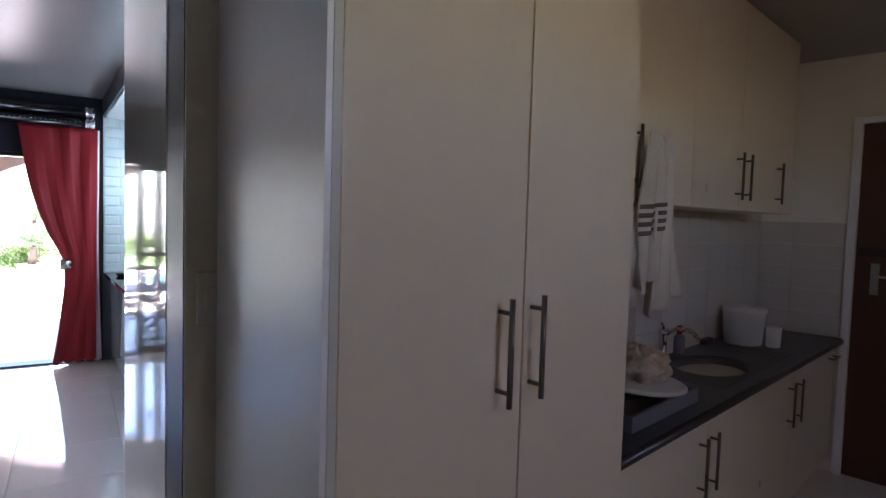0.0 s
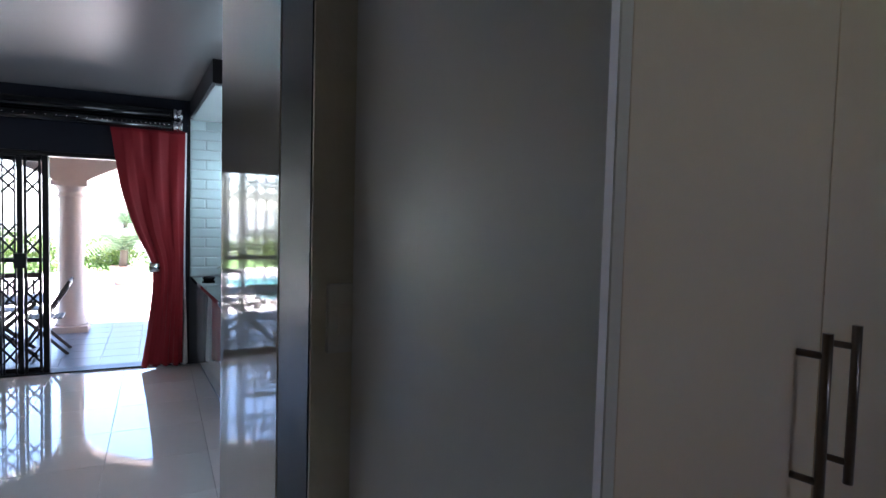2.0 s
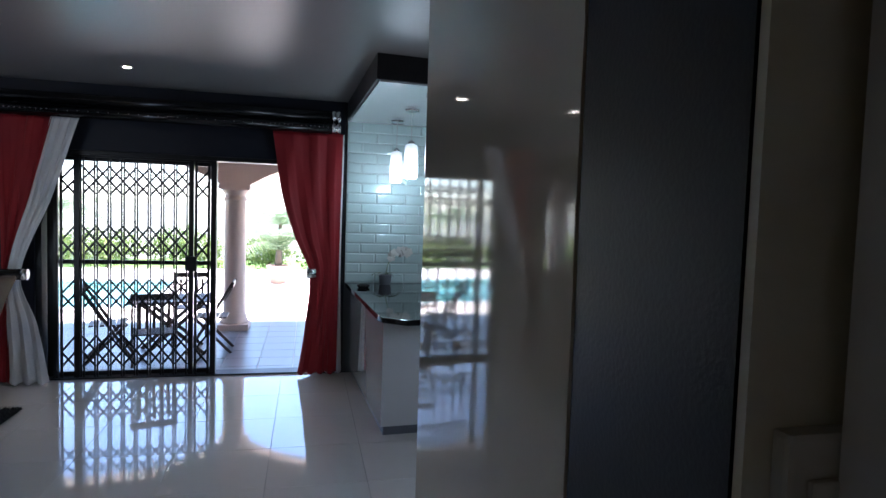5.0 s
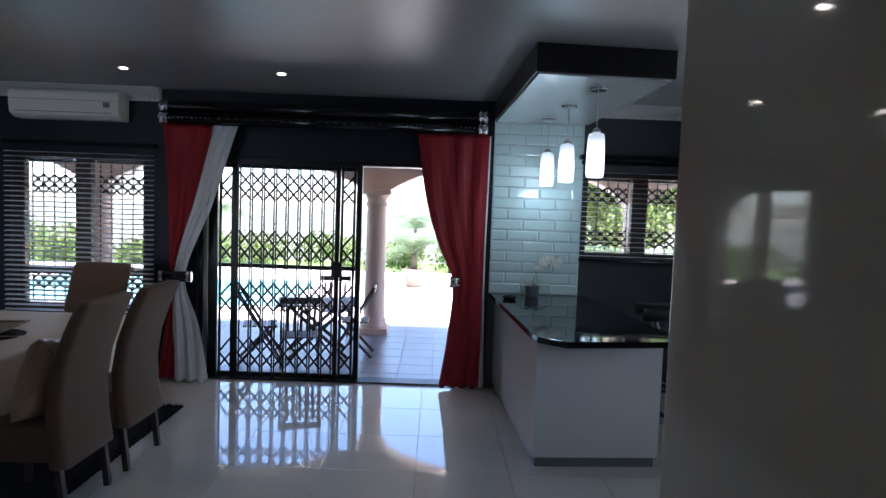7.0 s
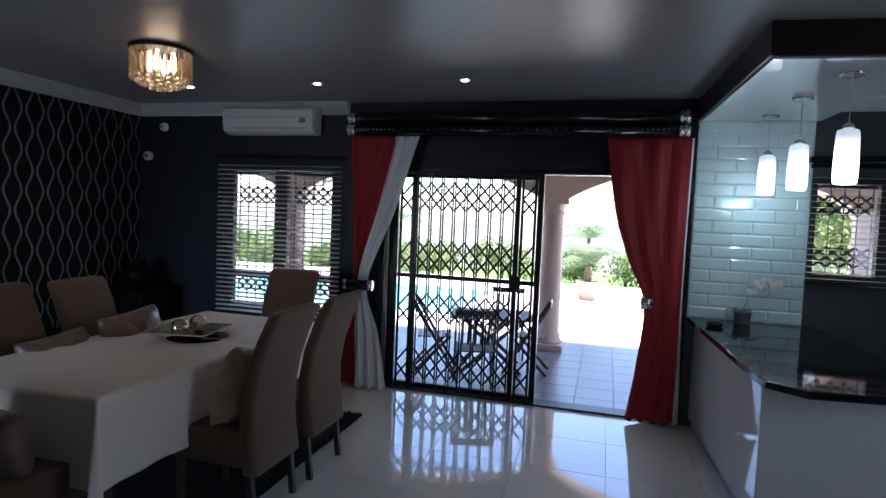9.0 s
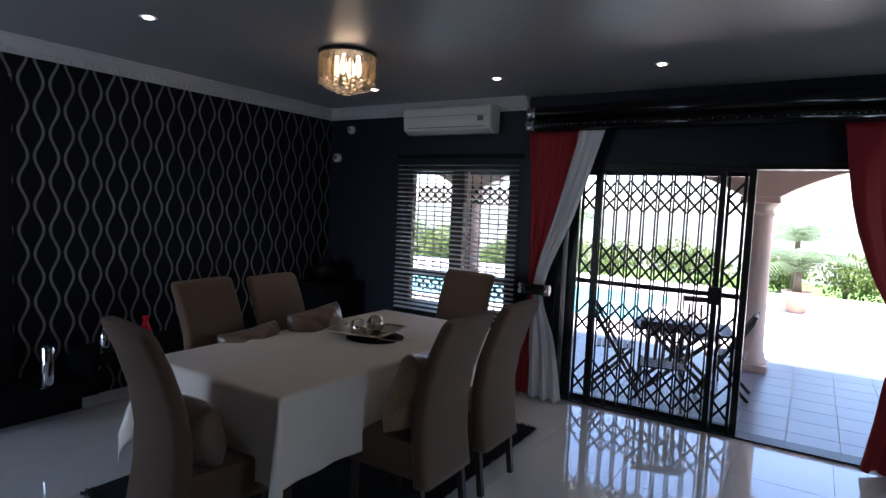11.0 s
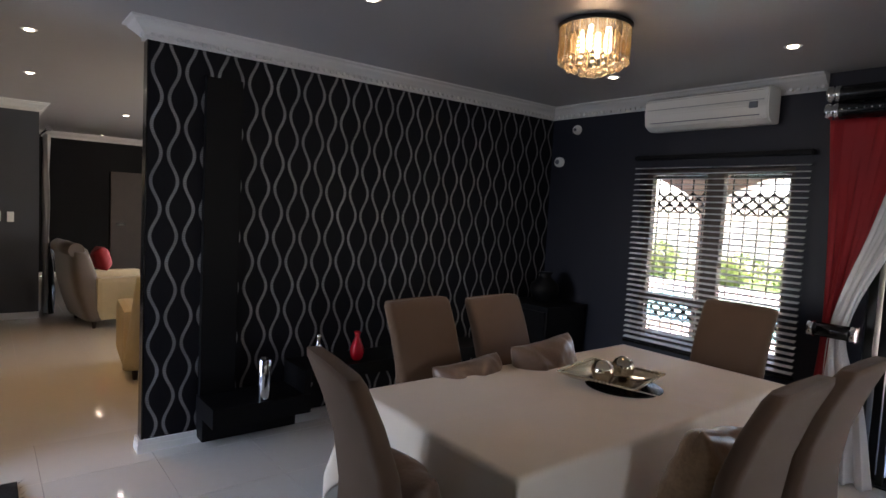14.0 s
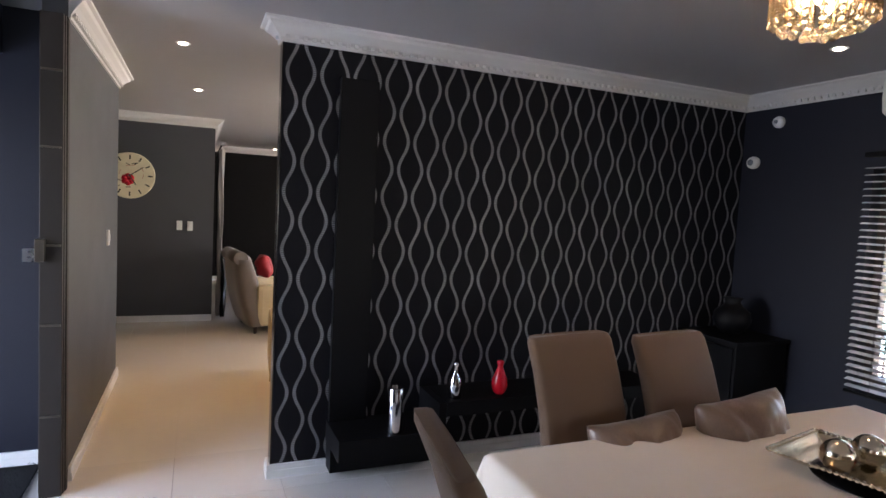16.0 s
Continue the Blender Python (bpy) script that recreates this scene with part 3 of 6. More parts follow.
bm = bmesh.new()
cornice_run(bm, (WPX, NW), (WPX, 3.346), (1, 0), -1, 1)
cornice_run(bm, (WPX, 3.346), (WPX - 0.092, 3.346), (0, -1), 1, 1)
cornice_run(bm, (WPX, NW), (-2.70, NW), (0, -1), -1, 0)
cornice_run(bm, (1.42, NW), (3.05, NW), (0, -1), 0, -1)
cornice_run(bm, (-5.36, 2.25), (-7.58, 2.25), (0, 1), 1, 1)
cornice_run(bm, (-7.58, 2.25), (-7.58, 1.0), (-1, 0), 1, 0)
cornice_run(bm, (-10.1, -0.9), (-10.1, 3.12), (1, 0), 0, 1)
cornice_run(bm, (-10.1, 3.12), (-14.3, 3.12), (0, 1), 1, -1)
cornice_run(bm, (-14.3, 3.12), (-14.3, NW), (1, 0), -1, 0)
cornice_run(bm, (-0.9, 1.86), (-5.3, 1.86), (0, 1), 0, 0)
structure("trim_cornice", bm, M["cornice"], "white moulded plaster cornice with small dentils", "cornice")


def skirting(name, x0, x1, y0, y1):
    bm = boxed(x0, x1, y0, y1, 0, 0.085, 0.006)
    dx, dy = (0.004, 0) if x1 - x0 < y1 - y0 else (0, 0.004)
    box(bm, x0 - dx, x1 + dx, y0 - dy, y1 + dy, 0.0, 0.05)
    return structure(name, bm, M["white_trim"], "white painted skirting board", "baseboard")


skirting("baseboard_papered", WPX, WPX + 0.018, 3.328, 6.95)
skirting("baseboard_papered_end", WPX - 0.11, WPX + 0.018, 3.328, 3.346)
skirting("baseboard_hall", -7.6, -5.42, 2.25, 2.268)
skirting("baseboard_clock", -10.1, -10.082, -0.9, 3.12)
skirting("baseboard_south", -3.53, -0.87, 1.86, 1.878)
skirting("baseboard_entrance", -5.75, -5.732, 0.4, 2.128)
skirting("baseboard_lounge", -14.3, -14.282, 3.12, NW)
skirting("baseboard_north", -5.1, -2.7, NW - 0.018, NW)

# ---- light switches ----


def switch_plate(m, label):
    t = thing("light_switch", m, label, "switch", "light switches")
    part("plate", boxed(-0.034, 0.034, 0, 0.018, -0.062, 0.062, 0.005), M["plastic_white"], t)
    part("rocker", boxed(-0.016, 0.016, 0.018, 0.024, -0.026, 0.026, 0.003), M["plastic_white"], t)
    return t


switch_plate(pose(0.412, 1.523, 1.405, 0, 0, 180), "white plastic light switch on the cream wall")
switch_plate(pose(-10.1, 2.70, 1.29, 0, 0, -90), "white light switch on the dark grey wall")
switch_plate(pose(-10.1, 2.83, 1.285, 0, 0, -90), "white light switch on the dark grey wall")
switch_plate(pose(-6.92, 2.25, 1.32, 0, 0, 0), "white light switch on the hall wall")

# ---- downlights ----


def downlight(x, y, watts=0.2, colour=(1.0, 0.84, 0.62), cone=95):
    t = thing("downlight", pose(x, y, CEIL), "small round recessed downlight, switched on", "downlight", "ceiling downlights")
    part("rim", lathe(bmesh.new(), [(0.025, -0.001), (0.042, -0.006), (0.048, -0.002), (0.048, 0.0)]), M["white_trim"], t)
    part("lens", lathe(bmesh.new(), [(0.026, -0.0065), (0.026, -0.003)]), M["downlight_glow"], t)
    lamp = new("downlight_lamp", bpy.data.lights.new("downlight_lamp", "SPOT"))
    lamp.data.energy, lamp.data.color, lamp.data.spot_size, lamp.data.spot_blend, lamp.data.shadow_soft_size = watts, colour, radians(cone), 0.6, 0.03
    lamp.matrix_basis = pose(x, y, CEIL - 0.02)


for x, y in ((-1.38, 6.28), (-2.63, 6.28), (-3.88, 6.29), (-3.80, 4.12), (-10.3, 4.12), (-14.0, 4.35), (-1.4, 4.2)):
    downlight(x, y)
for x, y in ((-6.03, 2.80), (-7.85, 2.90)):
    downlight(x, y, 3.2, (1.0, 0.60, 0.19), 78)


# ---- bar counter, tiled strip and bulkhead ----
bar_t = thing("bar_counter", pose(0, 0, 0), "white gloss breakfast bar with a black granite top", "bar counter")
prism_plan = [(0.575, 5.31), (1.42, 5.36), (1.30, NW), (0.470, NW)]
part("body", prism(bmesh.new(), prism_plan, 0.07, 0.878, 0.004), M["white_gloss"], bar_t)
part("plinth", prism(bmesh.new(), [(0.595, 5.335), (1.40, 5.38), (1.28, NW), (0.495, NW)], 0.0, 0.07), M["plastic_grey"], bar_t, "grey recessed plinth")
part("granite_top", prism(bmesh.new(), [(0.518, 5.20), (0.535, 5.09), (0.69, 4.96), (1.36, 5.06), (1.445, 5.18), (1.33, NW), (0.415, NW)], 0.88, 0.92, 0.006), M["granite"], bar_t, "polished black granite top")

structure("trim_tile_backing", boxed(0.405, 1.255, NW - 0.004, NW, 0.92, 2.54), M["tile_joint"], "grey grout behind white wall tiles", "wall tiles")
structure("trim_tile_edge", boxed(0.385, 0.405, NW - 0.022, NW, 0.92, 2.53), M["black_metal"], "black edge strip beside the tiles", "trim")
bulk = thing("bulkhead", pose(0, 0, 0), "dark dropped bulkhead with a glossy white underside", "bulkhead")
part("frame", prism(bmesh.new(), [(0.470, 5.18), (1.36, 5.25), (1.30, NW - 0.002), (0.402, NW - 0.002)], 2.545, CEIL - 0.001), M["dark_bulkhead"], bulk)
part("underside", prism(bmesh.new(), [(0.490, 5.20), (1.34, 5.27), (1.28, NW - 0.004), (0.42, NW - 0.004)], 2.532, 2.544), M["mirror_panel"], bulk, "mirror-like white gloss panel")

# tall gloss cabinet beside the doorway
tall = thing("tall_cabinet", pose(0, 0, 0), "tall cream high-gloss kitchen cabinet", "cabinet")
part("side_panel", prism(bmesh.new(), [(0.349, 1.825), (0.369, 1.825), (0.316, 2.545), (0.296, 2.545)], 0, 2.40, 0.002), M["cream_gloss"], tall)
part("body", prism(bmesh.new(), [(0.367, 1.87), (0.98, 1.89), (0.98, 2.52), (0.320, 2.52)], 0.0, 2.399), M["cream_gloss"], tall)
for i in range(2):
    part("door", boxed(0.322 + 0.33 * i, 0.648 + 0.33 * i, 2.522, 2.542, 0.1, 2.39, 0.003), M["cream_gloss"], tall)


def kitchen_unit(m, w, d, h, doors, upper, label, group):
    t = thing("wall_cabinet" if upper else "base_cabinet", m, label, "cabinet", group)
    z0 = 0 if upper else 0.1
    part("body", boxed(0, w, 0.02, d, z0, h, 0.002), M["white_gloss"], t)
    if not upper:
        part("plinth", boxed(0, w, 0.06, d, 0, 0.1), M["plastic_grey"], t)
    for i in range(doors):
        dr = part("door", boxed(w * i / doors + 0.002, w * (i + 1) / doors - 0.002, 0, 0.019, z0, h, 0.003), M["white_gloss"], t)
        hb = bar(bmesh.new(), (w * (i + 0.12) / doors, -0.03, h - 0.12), (w * (i + 0.12) / doors + 0.14, -0.03, h - 0.12), 0.006)
        part("handle", hb, M["steel"], dr)
    return t


for i in range(3):
    kitchen_unit(pose(2.44, NW - 0.01 - 0.8 * i, 0, 0, 0, -90), 0.8, 0.6, 0.86, 2, False, "white gloss kitchen base cabinet", "kitchen base cabinets")
    kitchen_unit(pose(2.70, NW - 0.01 - 0.8 * i, 1.42, 0, 0, -90), 0.8, 0.34, 0.80, 2, True, "white gloss kitchen wall cabinet", "kitchen wall cabinets")
solo("kitchen_worktop", boxed(2.41, 3.05, 4.67, NW, 0.862, 0.90, 0.005), M["granite"], "black polished kitchen worktop", "worktop")


# ---- windows, blinds, security trellis ----


def trellis(name, m, w, h, bands, pitch, label, material, gap=0.022, thick=0.0065):
    """Folding security gate: pairs of upright bars with bands of crossed flat links. Origin at its lower left, in the xz plane."""
    t = thing(name, m, label, "security gate")
    up = mesh_of("upright_bar", boxed(-thick, thick, -0.006, 0.006, 0, h), material)
    n = int(round(w / pitch))
    p = w / n
    for i in range(n + 1):
        for s in (-gap / 2, gap / 2):
            shared("upright_bar", up, t, Matrix.Translation((i * p + s, 0, 0)))
    for z0, z1 in bands:
        ra = mesh_of("link", flat_bar(bmesh.new(), (0, 0.010, 0), (2 * p, 0.010, z1 - z0), 0.019, 0.004), material)
        rb = mesh_of("link", flat_bar(bmesh.new(), (0, -0.010, z1 - z0), (2 * p, -0.010, 0), 0.019, 0.004), material)
        sa = mesh_of("link", flat_bar(bmesh.new(), (0, 0.010, 0), (p, 0.010, (z1 - z0) / 2), 0.019, 0.004), material)
        sb = mesh_of("link", flat_bar(bmesh.new(), (0, -0.010, (z1 - z0) / 2), (p, -0.010, 0), 0.019, 0.004), material)
        for i in range(n - 1):
            shared("link", ra, t, Matrix.Translation((i * p, 0, z0)))
            shared("link", rb, t, Matrix.Translation((i * p, 0, z0)))
        hz = (z1 - z0) / 2
        for i, zz in ((0, z0 + hz), (n - 1, z0)):
            shared("link", sa, t, Matrix.Translation((i * p, 0, zz)))
            shared("link", sb, t, Matrix.Translation((i * p, 0, z0 if i == 0 else z0 + hz)))
    part("top_track", boxed(-0.02, w + 0.02, -0.02, 0.02, h, h + 0.03), material, t)
    part("bottom_track", boxed(-0.02, w + 0.02, -0.02, 0.02, -0.012, 0.0), material, t)
    return t


GB = [(0.10, 0.39), (0.65, 0.92), (1.14, 1.42), (1.71, 1.97)]
trellis("trellis_gate", pose(-1.99, NW + 0.06, 0.014), 0.91, 2.05, GB, 0.114, "black folding steel security gate across the sliding door", M["black_metal"])
for gx in (-2.165, -1.01):
    trellis("trellis_gate", pose(gx, NW + 0.06, 0.014), 0.115, 2.05, GB, 0.115, "narrow black folding steel gate leaf", M["black_metal"], 0.010)

door_t = tagged(new("door_sliding"), "black aluminium sliding door, half open", "sliding door", "", "structure")
for name, a in (("frame_jamb", (-2.36, -2.31, 0, 2.12)), ("frame_jamb", (0.09, 0.14, 0, 2.12)), ("frame_head", (-2.31, 0.09, 2.08, 2.12)), ("sill", (-2.31, 0.09, 0.0, 0.012))):
    part(name, boxed(a[0], a[1], NW + 0.02, NW + 0.20, a[2], a[3], 0.003), M["black_metal"], door_t)
for name, a in (("stile", (-1.065, -1.03, 0.014, 2.08)), ("stile", (-0.875, -0.825, 0.014, 2.08)), ("stile", (-2.045, -2.010, 0.014, 2.08)), ("stile", (-2.225, -2.19, 0.014, 2.08))):
    part(name, boxed(a[0], a[1], NW + 0.04, NW + 0.08, a[2], a[3], 0.004), M["black_metal"], door_t)
leaf = part("leaf", boxed(-2.25, -0.86, NW + 0.12, NW + 0.15, 1.07, 1.11), M["black_metal"], door_t)
part("leaf_stile", boxed(-0.88, -0.83, NW + 0.11, NW + 0.16, 0.014, 2.08, 0.003), M["black_metal"], door_t)
part("leaf_stile", boxed(-2.30, -2.25, NW + 0.11, NW + 0.16, 0.014, 2.08, 0.003), M["black_metal"], door_t)
part("leaf_rail", boxed(-2.25, -0.88, NW + 0.11, NW + 0.16, 0.014, 0.055, 0.003), M["black_metal"], door_t)
part("leaf_rail", boxed(-2.25, -0.88, NW + 0.11, NW + 0.16, 2.03, 2.08, 0.003), M["black_metal"], door_t)
pane = part("pane", boxed(-2.25, -0.88, NW + 0.134, NW + 0.138, 0.055, 2.03), M["glass"], door_t)
pane.visible_shadow = False
part("lock", boxed(-1.10, -1.00, NW + 0.02, NW + 0.04, 1.02, 1.16, 0.004), M["black_metal"], door_t)


def window_unit(name, x0, x1, z0, z1, mull, trans, label):
    t = tagged(new(name), label, "window", "", "structure")
    y0, y1 = NW + 0.10, NW + 0.17
    f = M["dark_wood"]
    for a in ((x0, x0 + 0.06, z0, z1), (x1 - 0.06, x1, z0, z1), (mull - 0.07, mull + 0.07, z0 + 0.05, z1 - 0.05), (x0 + 0.06, x1 - 0.06, z0, z0 + 0.05), (x0 + 0.06, x1 - 0.06, z1 - 0.05, z1)):
        part("window_frame", boxed(a[0], a[1], y0, y1, a[2], a[3], 0.004), f, t)
    if trans:
        part("transom", boxed(x0 + 0.06, mull - 0.07, y0, y1, trans - 0.03, trans + 0.03, 0.004), f, t)
        part("transom", boxed(mull + 0.07, x1 - 0.06, y0, y1, trans - 0.03, trans + 0.03, 0.004), f, t)
    part("window_sill", boxed(x0 - 0.05, x1 + 0.05, NW + 0.175, NW + 0.31, z0 - 0.04, z0 + 0.002, 0.004), f, t)
    for a, b in ((x0 + 0.06, mull - 0.07), (mull + 0.07, x1 - 0.06)):
        p = part("pane", boxed(a, b, y0 + 0.03, y0 + 0.034, z0 + 0.05, z1 - 0.05), M["glass"], t)
        p.visible_shadow = False
    return t


window_unit("window_dining", -4.105, -2.86, 0.62, 2.10, -3.485, 0.98, "dark timber window with two lights")
window_unit("window_kitchen", 1.27, 2.40, 1.28, 2.10, 1.84, 0, "dark timber kitchen window with two lights")
for x0 in (-4.045, -3.39):
    trellis("window_trellis", pose(x0, NW + 0.215, 0.68), 0.42, 1.35, [(0.12, 0.30), (1.05, 1.23)], 0.105, "black steel burglar trellis behind the window", M["black_metal"], 0.0038, 0.0022)
for x0 in (1.36, 1.95):
    trellis("window_trellis", pose(x0, NW + 0.215, 1.33), 0.40, 0.70, [(0.06, 0.22), (0.48, 0.64)], 0.10, "black steel burglar trellis behind the window", M["black_metal"], 0.0038, 0.0022)


def blind(x0, x1, z0, z1, y, label, tilt=15.0):
    t = thing("venetian_blind", pose(x0, y, z0), label, "blind")
    w = x1 - x0
    n = int((z1 - z0 - 0.08) / 0.046)
    bm = bmesh.new()
    prof = [(-0.024, -0.002), (-0.012, 0.001), (0.0, 0.002), (0.012, 0.001), (0.024, -0.002)]
    grid(bm, 1, 4, lambda u, v: (u * w, prof[int(v * 4)][0], prof[int(v * 4)][1]))
    me = mesh_of("slat", bm, M["blind_slat"])
    for i in range(n):
        shared("slat", me, t, pose(0, 0, 0.05 + i * 0.046, tilt, 0, 0))
    part("headrail", boxed(-0.005, w + 0.005, -0.028, 0.028, z1 - z0 - 0.035, z1 - z0, 0.004), M["black_satin"], t)
    part("bottom_rail", boxed(0, w, -0.025, 0.025, 0.0, 0.02, 0.004), M["black_lacquer"], t)
    for f in (0.12, 0.5, 0.88):
        part("cord", bar(bmesh.new(), (w * f, -0.026, 0.01), (w * f, -0.026, z1 - z0 - 0.04), 0.0015, 6), M["black_metal"], t)
    return t


blind(-4.12, -2.74, 0.58, 2.205, NW - 0.05, "silver-grey venetian blind with open slats")
blind(1.24, 2.47, 1.26, 2.20, NW - 0.05, "silver-grey venetian blind over the kitchen window", 4.0)
solo("blind_pelmet", boxed(1.21, 2.52, NW - 0.10, NW - 0.001, 2.205, 2.25, 0.005), M["black_lacquer"], "dark pelmet above the kitchen blind", "pelmet")

# ---- curtains ----


def lerp_table(table, z):
    """A smooth curve through (z, x) knots, from the top down."""
    for i in range(len(table) - 1):
        (za, a), (zb, b) = table[i], table[i + 1]
        if za >= z >= zb:
            zp, p = table[i - 1] if i else (2 * za - zb, 2 * a - b)
            zn, q = table[i + 2] if i + 2 < len(table) else (2 * zb - za, 2 * b - a)
            ma, mb = (b - p) / (zp - zb) * (za - zb), (q - a) / (za - zn) * (za - zb)
            k = (za - z) / (za - zb)
            return (2 * k ** 3 - 3 * k * k + 1) * a + (k ** 3 - 2 * k * k + k) * ma + (3 * k * k - 2 * k ** 3) * b + (k ** 3 - k * k) * mb
    return table[-1][1]


def drape(left, right, y, folds, depth, top, bottom, seed):
    """A gathered curtain: left and right edges as tables of (z, x) from the top down."""
    def f(u, v):
        z = top + (bottom - top) * v
        a, b = lerp_table(left, z), lerp_table(right, z)
        tight = max(0.25, min(1.0, (b - a) / 0.5))
        wob = 0.35 * math.sin(5 * u + 3.1 * v + seed)
        d = depth * (0.55 + 0.45 * tight) * math.sin(2 * math.pi * folds * u + wob + seed) + 0.012 * math.sin(17 * u + 9 * v)
        hem = 0.012 * math.sin(2 * math.pi * folds * u + seed) if v > 0.98 else 0
        return (a + (b - a) * u + 0.006 * math.sin(2 * math.pi * folds * u * 2 + seed), y + d, z + hem)
    return grid(bmesh.new(), 90, 60, f)


cl = thing("curtain", pose(0, 0, 0), "red and white curtain pair tied back with a clasp", "curtain", "curtains at the sliding door")
part("red_panel", drape([(2.385, -2.64), (1.0, -2.57), (0.0, -2.68)], [(2.385, -2.14), (1.7, -2.30), (1.0, -2.48), (0.0, -2.50)], 6.975, 4, 0.008, 2.385, 0.03, 0.4), M["red_cloth"], cl, "red cotton panel", 0.004)
part("white_panel", drape([(2.385, -2.18), (1.7, -2.34), (1.0, -2.52), (0.0, -2.52)], [(2.385, -1.95), (1.7, -2.17), (1.0, -2.42), (0.55, -2.29), (0.0, -2.20)], 6.95, 3, 0.009, 2.385, 0.02, 1.1), M["white_sheer"], cl, "white sheer panel", 0.003)
part("clasp", bar(bmesh.new(), (-2.60, 6.90, 1.00), (-2.36, 6.90, 1.00), 0.048, 20), M["black_lacquer"], cl, "black and chrome clasp")
part("clasp_ring", bar(bmesh.new(), (-2.62, 6.90, 1.00), (-2.585, 6.90, 1.00), 0.052, 20), M["chrome"], cl)
part("clasp_ring", bar(bmesh.new(), (-2.375, 6.90, 1.00), (-2.34, 6.90, 1.00), 0.052, 20), M["chrome"], cl)
cr = thing("curtain", pose(0, 0, 0), "red curtain with white lining tied back at its side", "curtain", "curtains at the sliding door")
part("red_panel", drape([(2.385, -0.31), (1.8, -0.22), (1.4, -0.10), (1.03, 0.05), (0.5, 0.02), (0.0, -0.05)], [(2.385, 0.35), (1.0, 0.335), (0.0, 0.33)], 6.975, 4, 0.006, 2.385, 0.03, 2.0), M["red_cloth"], cr, "red cotton panel", 0.004)
part("white_panel", drape([(2.385, 0.20), (1.0, 0.20), (0.0, 0.0)], [(2.385, 0.37), (1.0, 0.36), (0.0, 0.385)], 7.025, 4, 0.012, 2.385, 0.02, 0.3), M["white_sheer"], cr, "white lining", 0.003)
part("clasp", bar(bmesh.new(), (0.03, 6.92, 1.03), (0.12, 6.92, 1.03), 0.055, 20), M["chrome"], cr, "chrome tie-back clasp")

rod = thing("curtain_rod", pose(0, 0, 0), "pair of thick black gloss curtain poles with chrome ends", "curtain rod")
for z, y, r in ((2.548, 6.965, 0.052), (2.437, 6.955, 0.050)):
    part("pole", bar(bmesh.new(), (-2.60, y, z), (0.27, y, z), r, 24), M["black_lacquer"], rod)
    for x in (-2.615, 0.285):
        part("finial", lathe(bmesh.new(), [(r * 0.8, -0.044), (r + 0.004, -0.036), (r + 0.005, -0.010), (r - 0.006, -0.006), (r - 0.006, 0.006), (r + 0.005, 0.010), (r + 0.004, 0.036), (r * 0.8, 0.044)], seg=24), M["chrome"], rod, "chrome finial").matrix_basis = pose(x, y, z, 0, 90, 0)
stud = mesh_of("stud", lathe(bmesh.new(), [(0.002, -0.006), (0.006, -0.003), (0.0065, 0.0), (0.006, 0.003), (0.002, 0.006)], seg=8), M["chrome"])
for i in range(70):
    x = -2.55 + 0.0405 * i
    if x < -2.2 or x > -0.42 or i % 2:
        shared("stud", stud, rod, pose(x, 6.903, 2.441))
for x in (-2.50, 0.20):
    part("bracket", boxed(x - 0.015, x + 0.015, 7.0, NW - 0.001, 2.40, 2.60, 0.003), M["black_metal"], rod)

# ---- air conditioner, sensors ----
ac = thing("air_conditioner", pose(0, 0, 0), "white wall-mounted split air conditioner", "air conditioner")
bm = bmesh.new()
prof = [(NW - 0.001, 2.40), (NW - 0.12, 2.395), (NW - 0.19, 2.43), (NW - 0.205, 2.52), (NW - 0.20, 2.63), (NW - 0.17, 2.655), (NW - 0.001, 2.655)]
a = [bm.verts.new((-3.98, y, z)) for y, z in prof]
b = [bm.verts.new((-3.00, y, z)) for y, z in prof]
for i in range(len(prof)):
    bm.faces.new((a[i], b[i], b[(i + 1) % len(prof)], a[(i + 1) % len(prof)]))
bm.faces.new(a[::-1])
bm.faces.new(b)
bmesh.ops.bevel(bm, geom=bm.edges[:], offset=0.008, segments=2, affect="EDGES")
part("housing", bm, M["plastic_white"], ac)
part("louvre", boxed(-3.92, -3.06, NW - 0.208, NW - 0.190, 2.448, 2.452), M["plastic_grey"], ac)
part("seam", boxed(-3.95, -3.03, NW - 0.2075, NW - 0.20, 2.555, 2.558), M["plastic_grey"], ac)
part("display", boxed(-3.13, -3.07, NW - 0.210, NW - 0.20, 2.50, 2.545, 0.002), M["plastic_grey"], ac)
pir = thing("motion_sensor", pose(-4.83, NW, 2.49), "white round motion sensor on the wall", "sensor", "wall sensors")
part("base", lathe(bmesh.new(), [(0.045, 0), (0.045, 0.02), (0.036, 0.04), (0.02, 0.046)]), M["plastic_white"], pir).matrix_basis = pose(0, 0, 0, 90, 0, 0)
part("lens", lathe(bmesh.new(), [(0.016, 0.04), (0.014, 0.055), (0.004, 0.06)]), M["plastic_grey"], pir).matrix_basis = pose(0, 0, 0, 90, 0, 0)
sp = thing("motion_sensor", pose(-5.02, NW, 2.185), "small white round sensor in the corner", "sensor", "wall sensors")
part("base", lathe(bmesh.new(), [(0.046, 0), (0.050, 0.02), (0.046, 0.045), (0.034, 0.058)]), M["plastic_white"], sp).matrix_basis = pose(0, 0, 0, 90, 0, 0)
part("lens", lathe(bmesh.new(), [(0.026, 0.056), (0.022, 0.066), (0.005, 0.070)]), M["plastic_grey"], sp).matrix_basis = pose(0, 0, 0, 90, 0, 0)

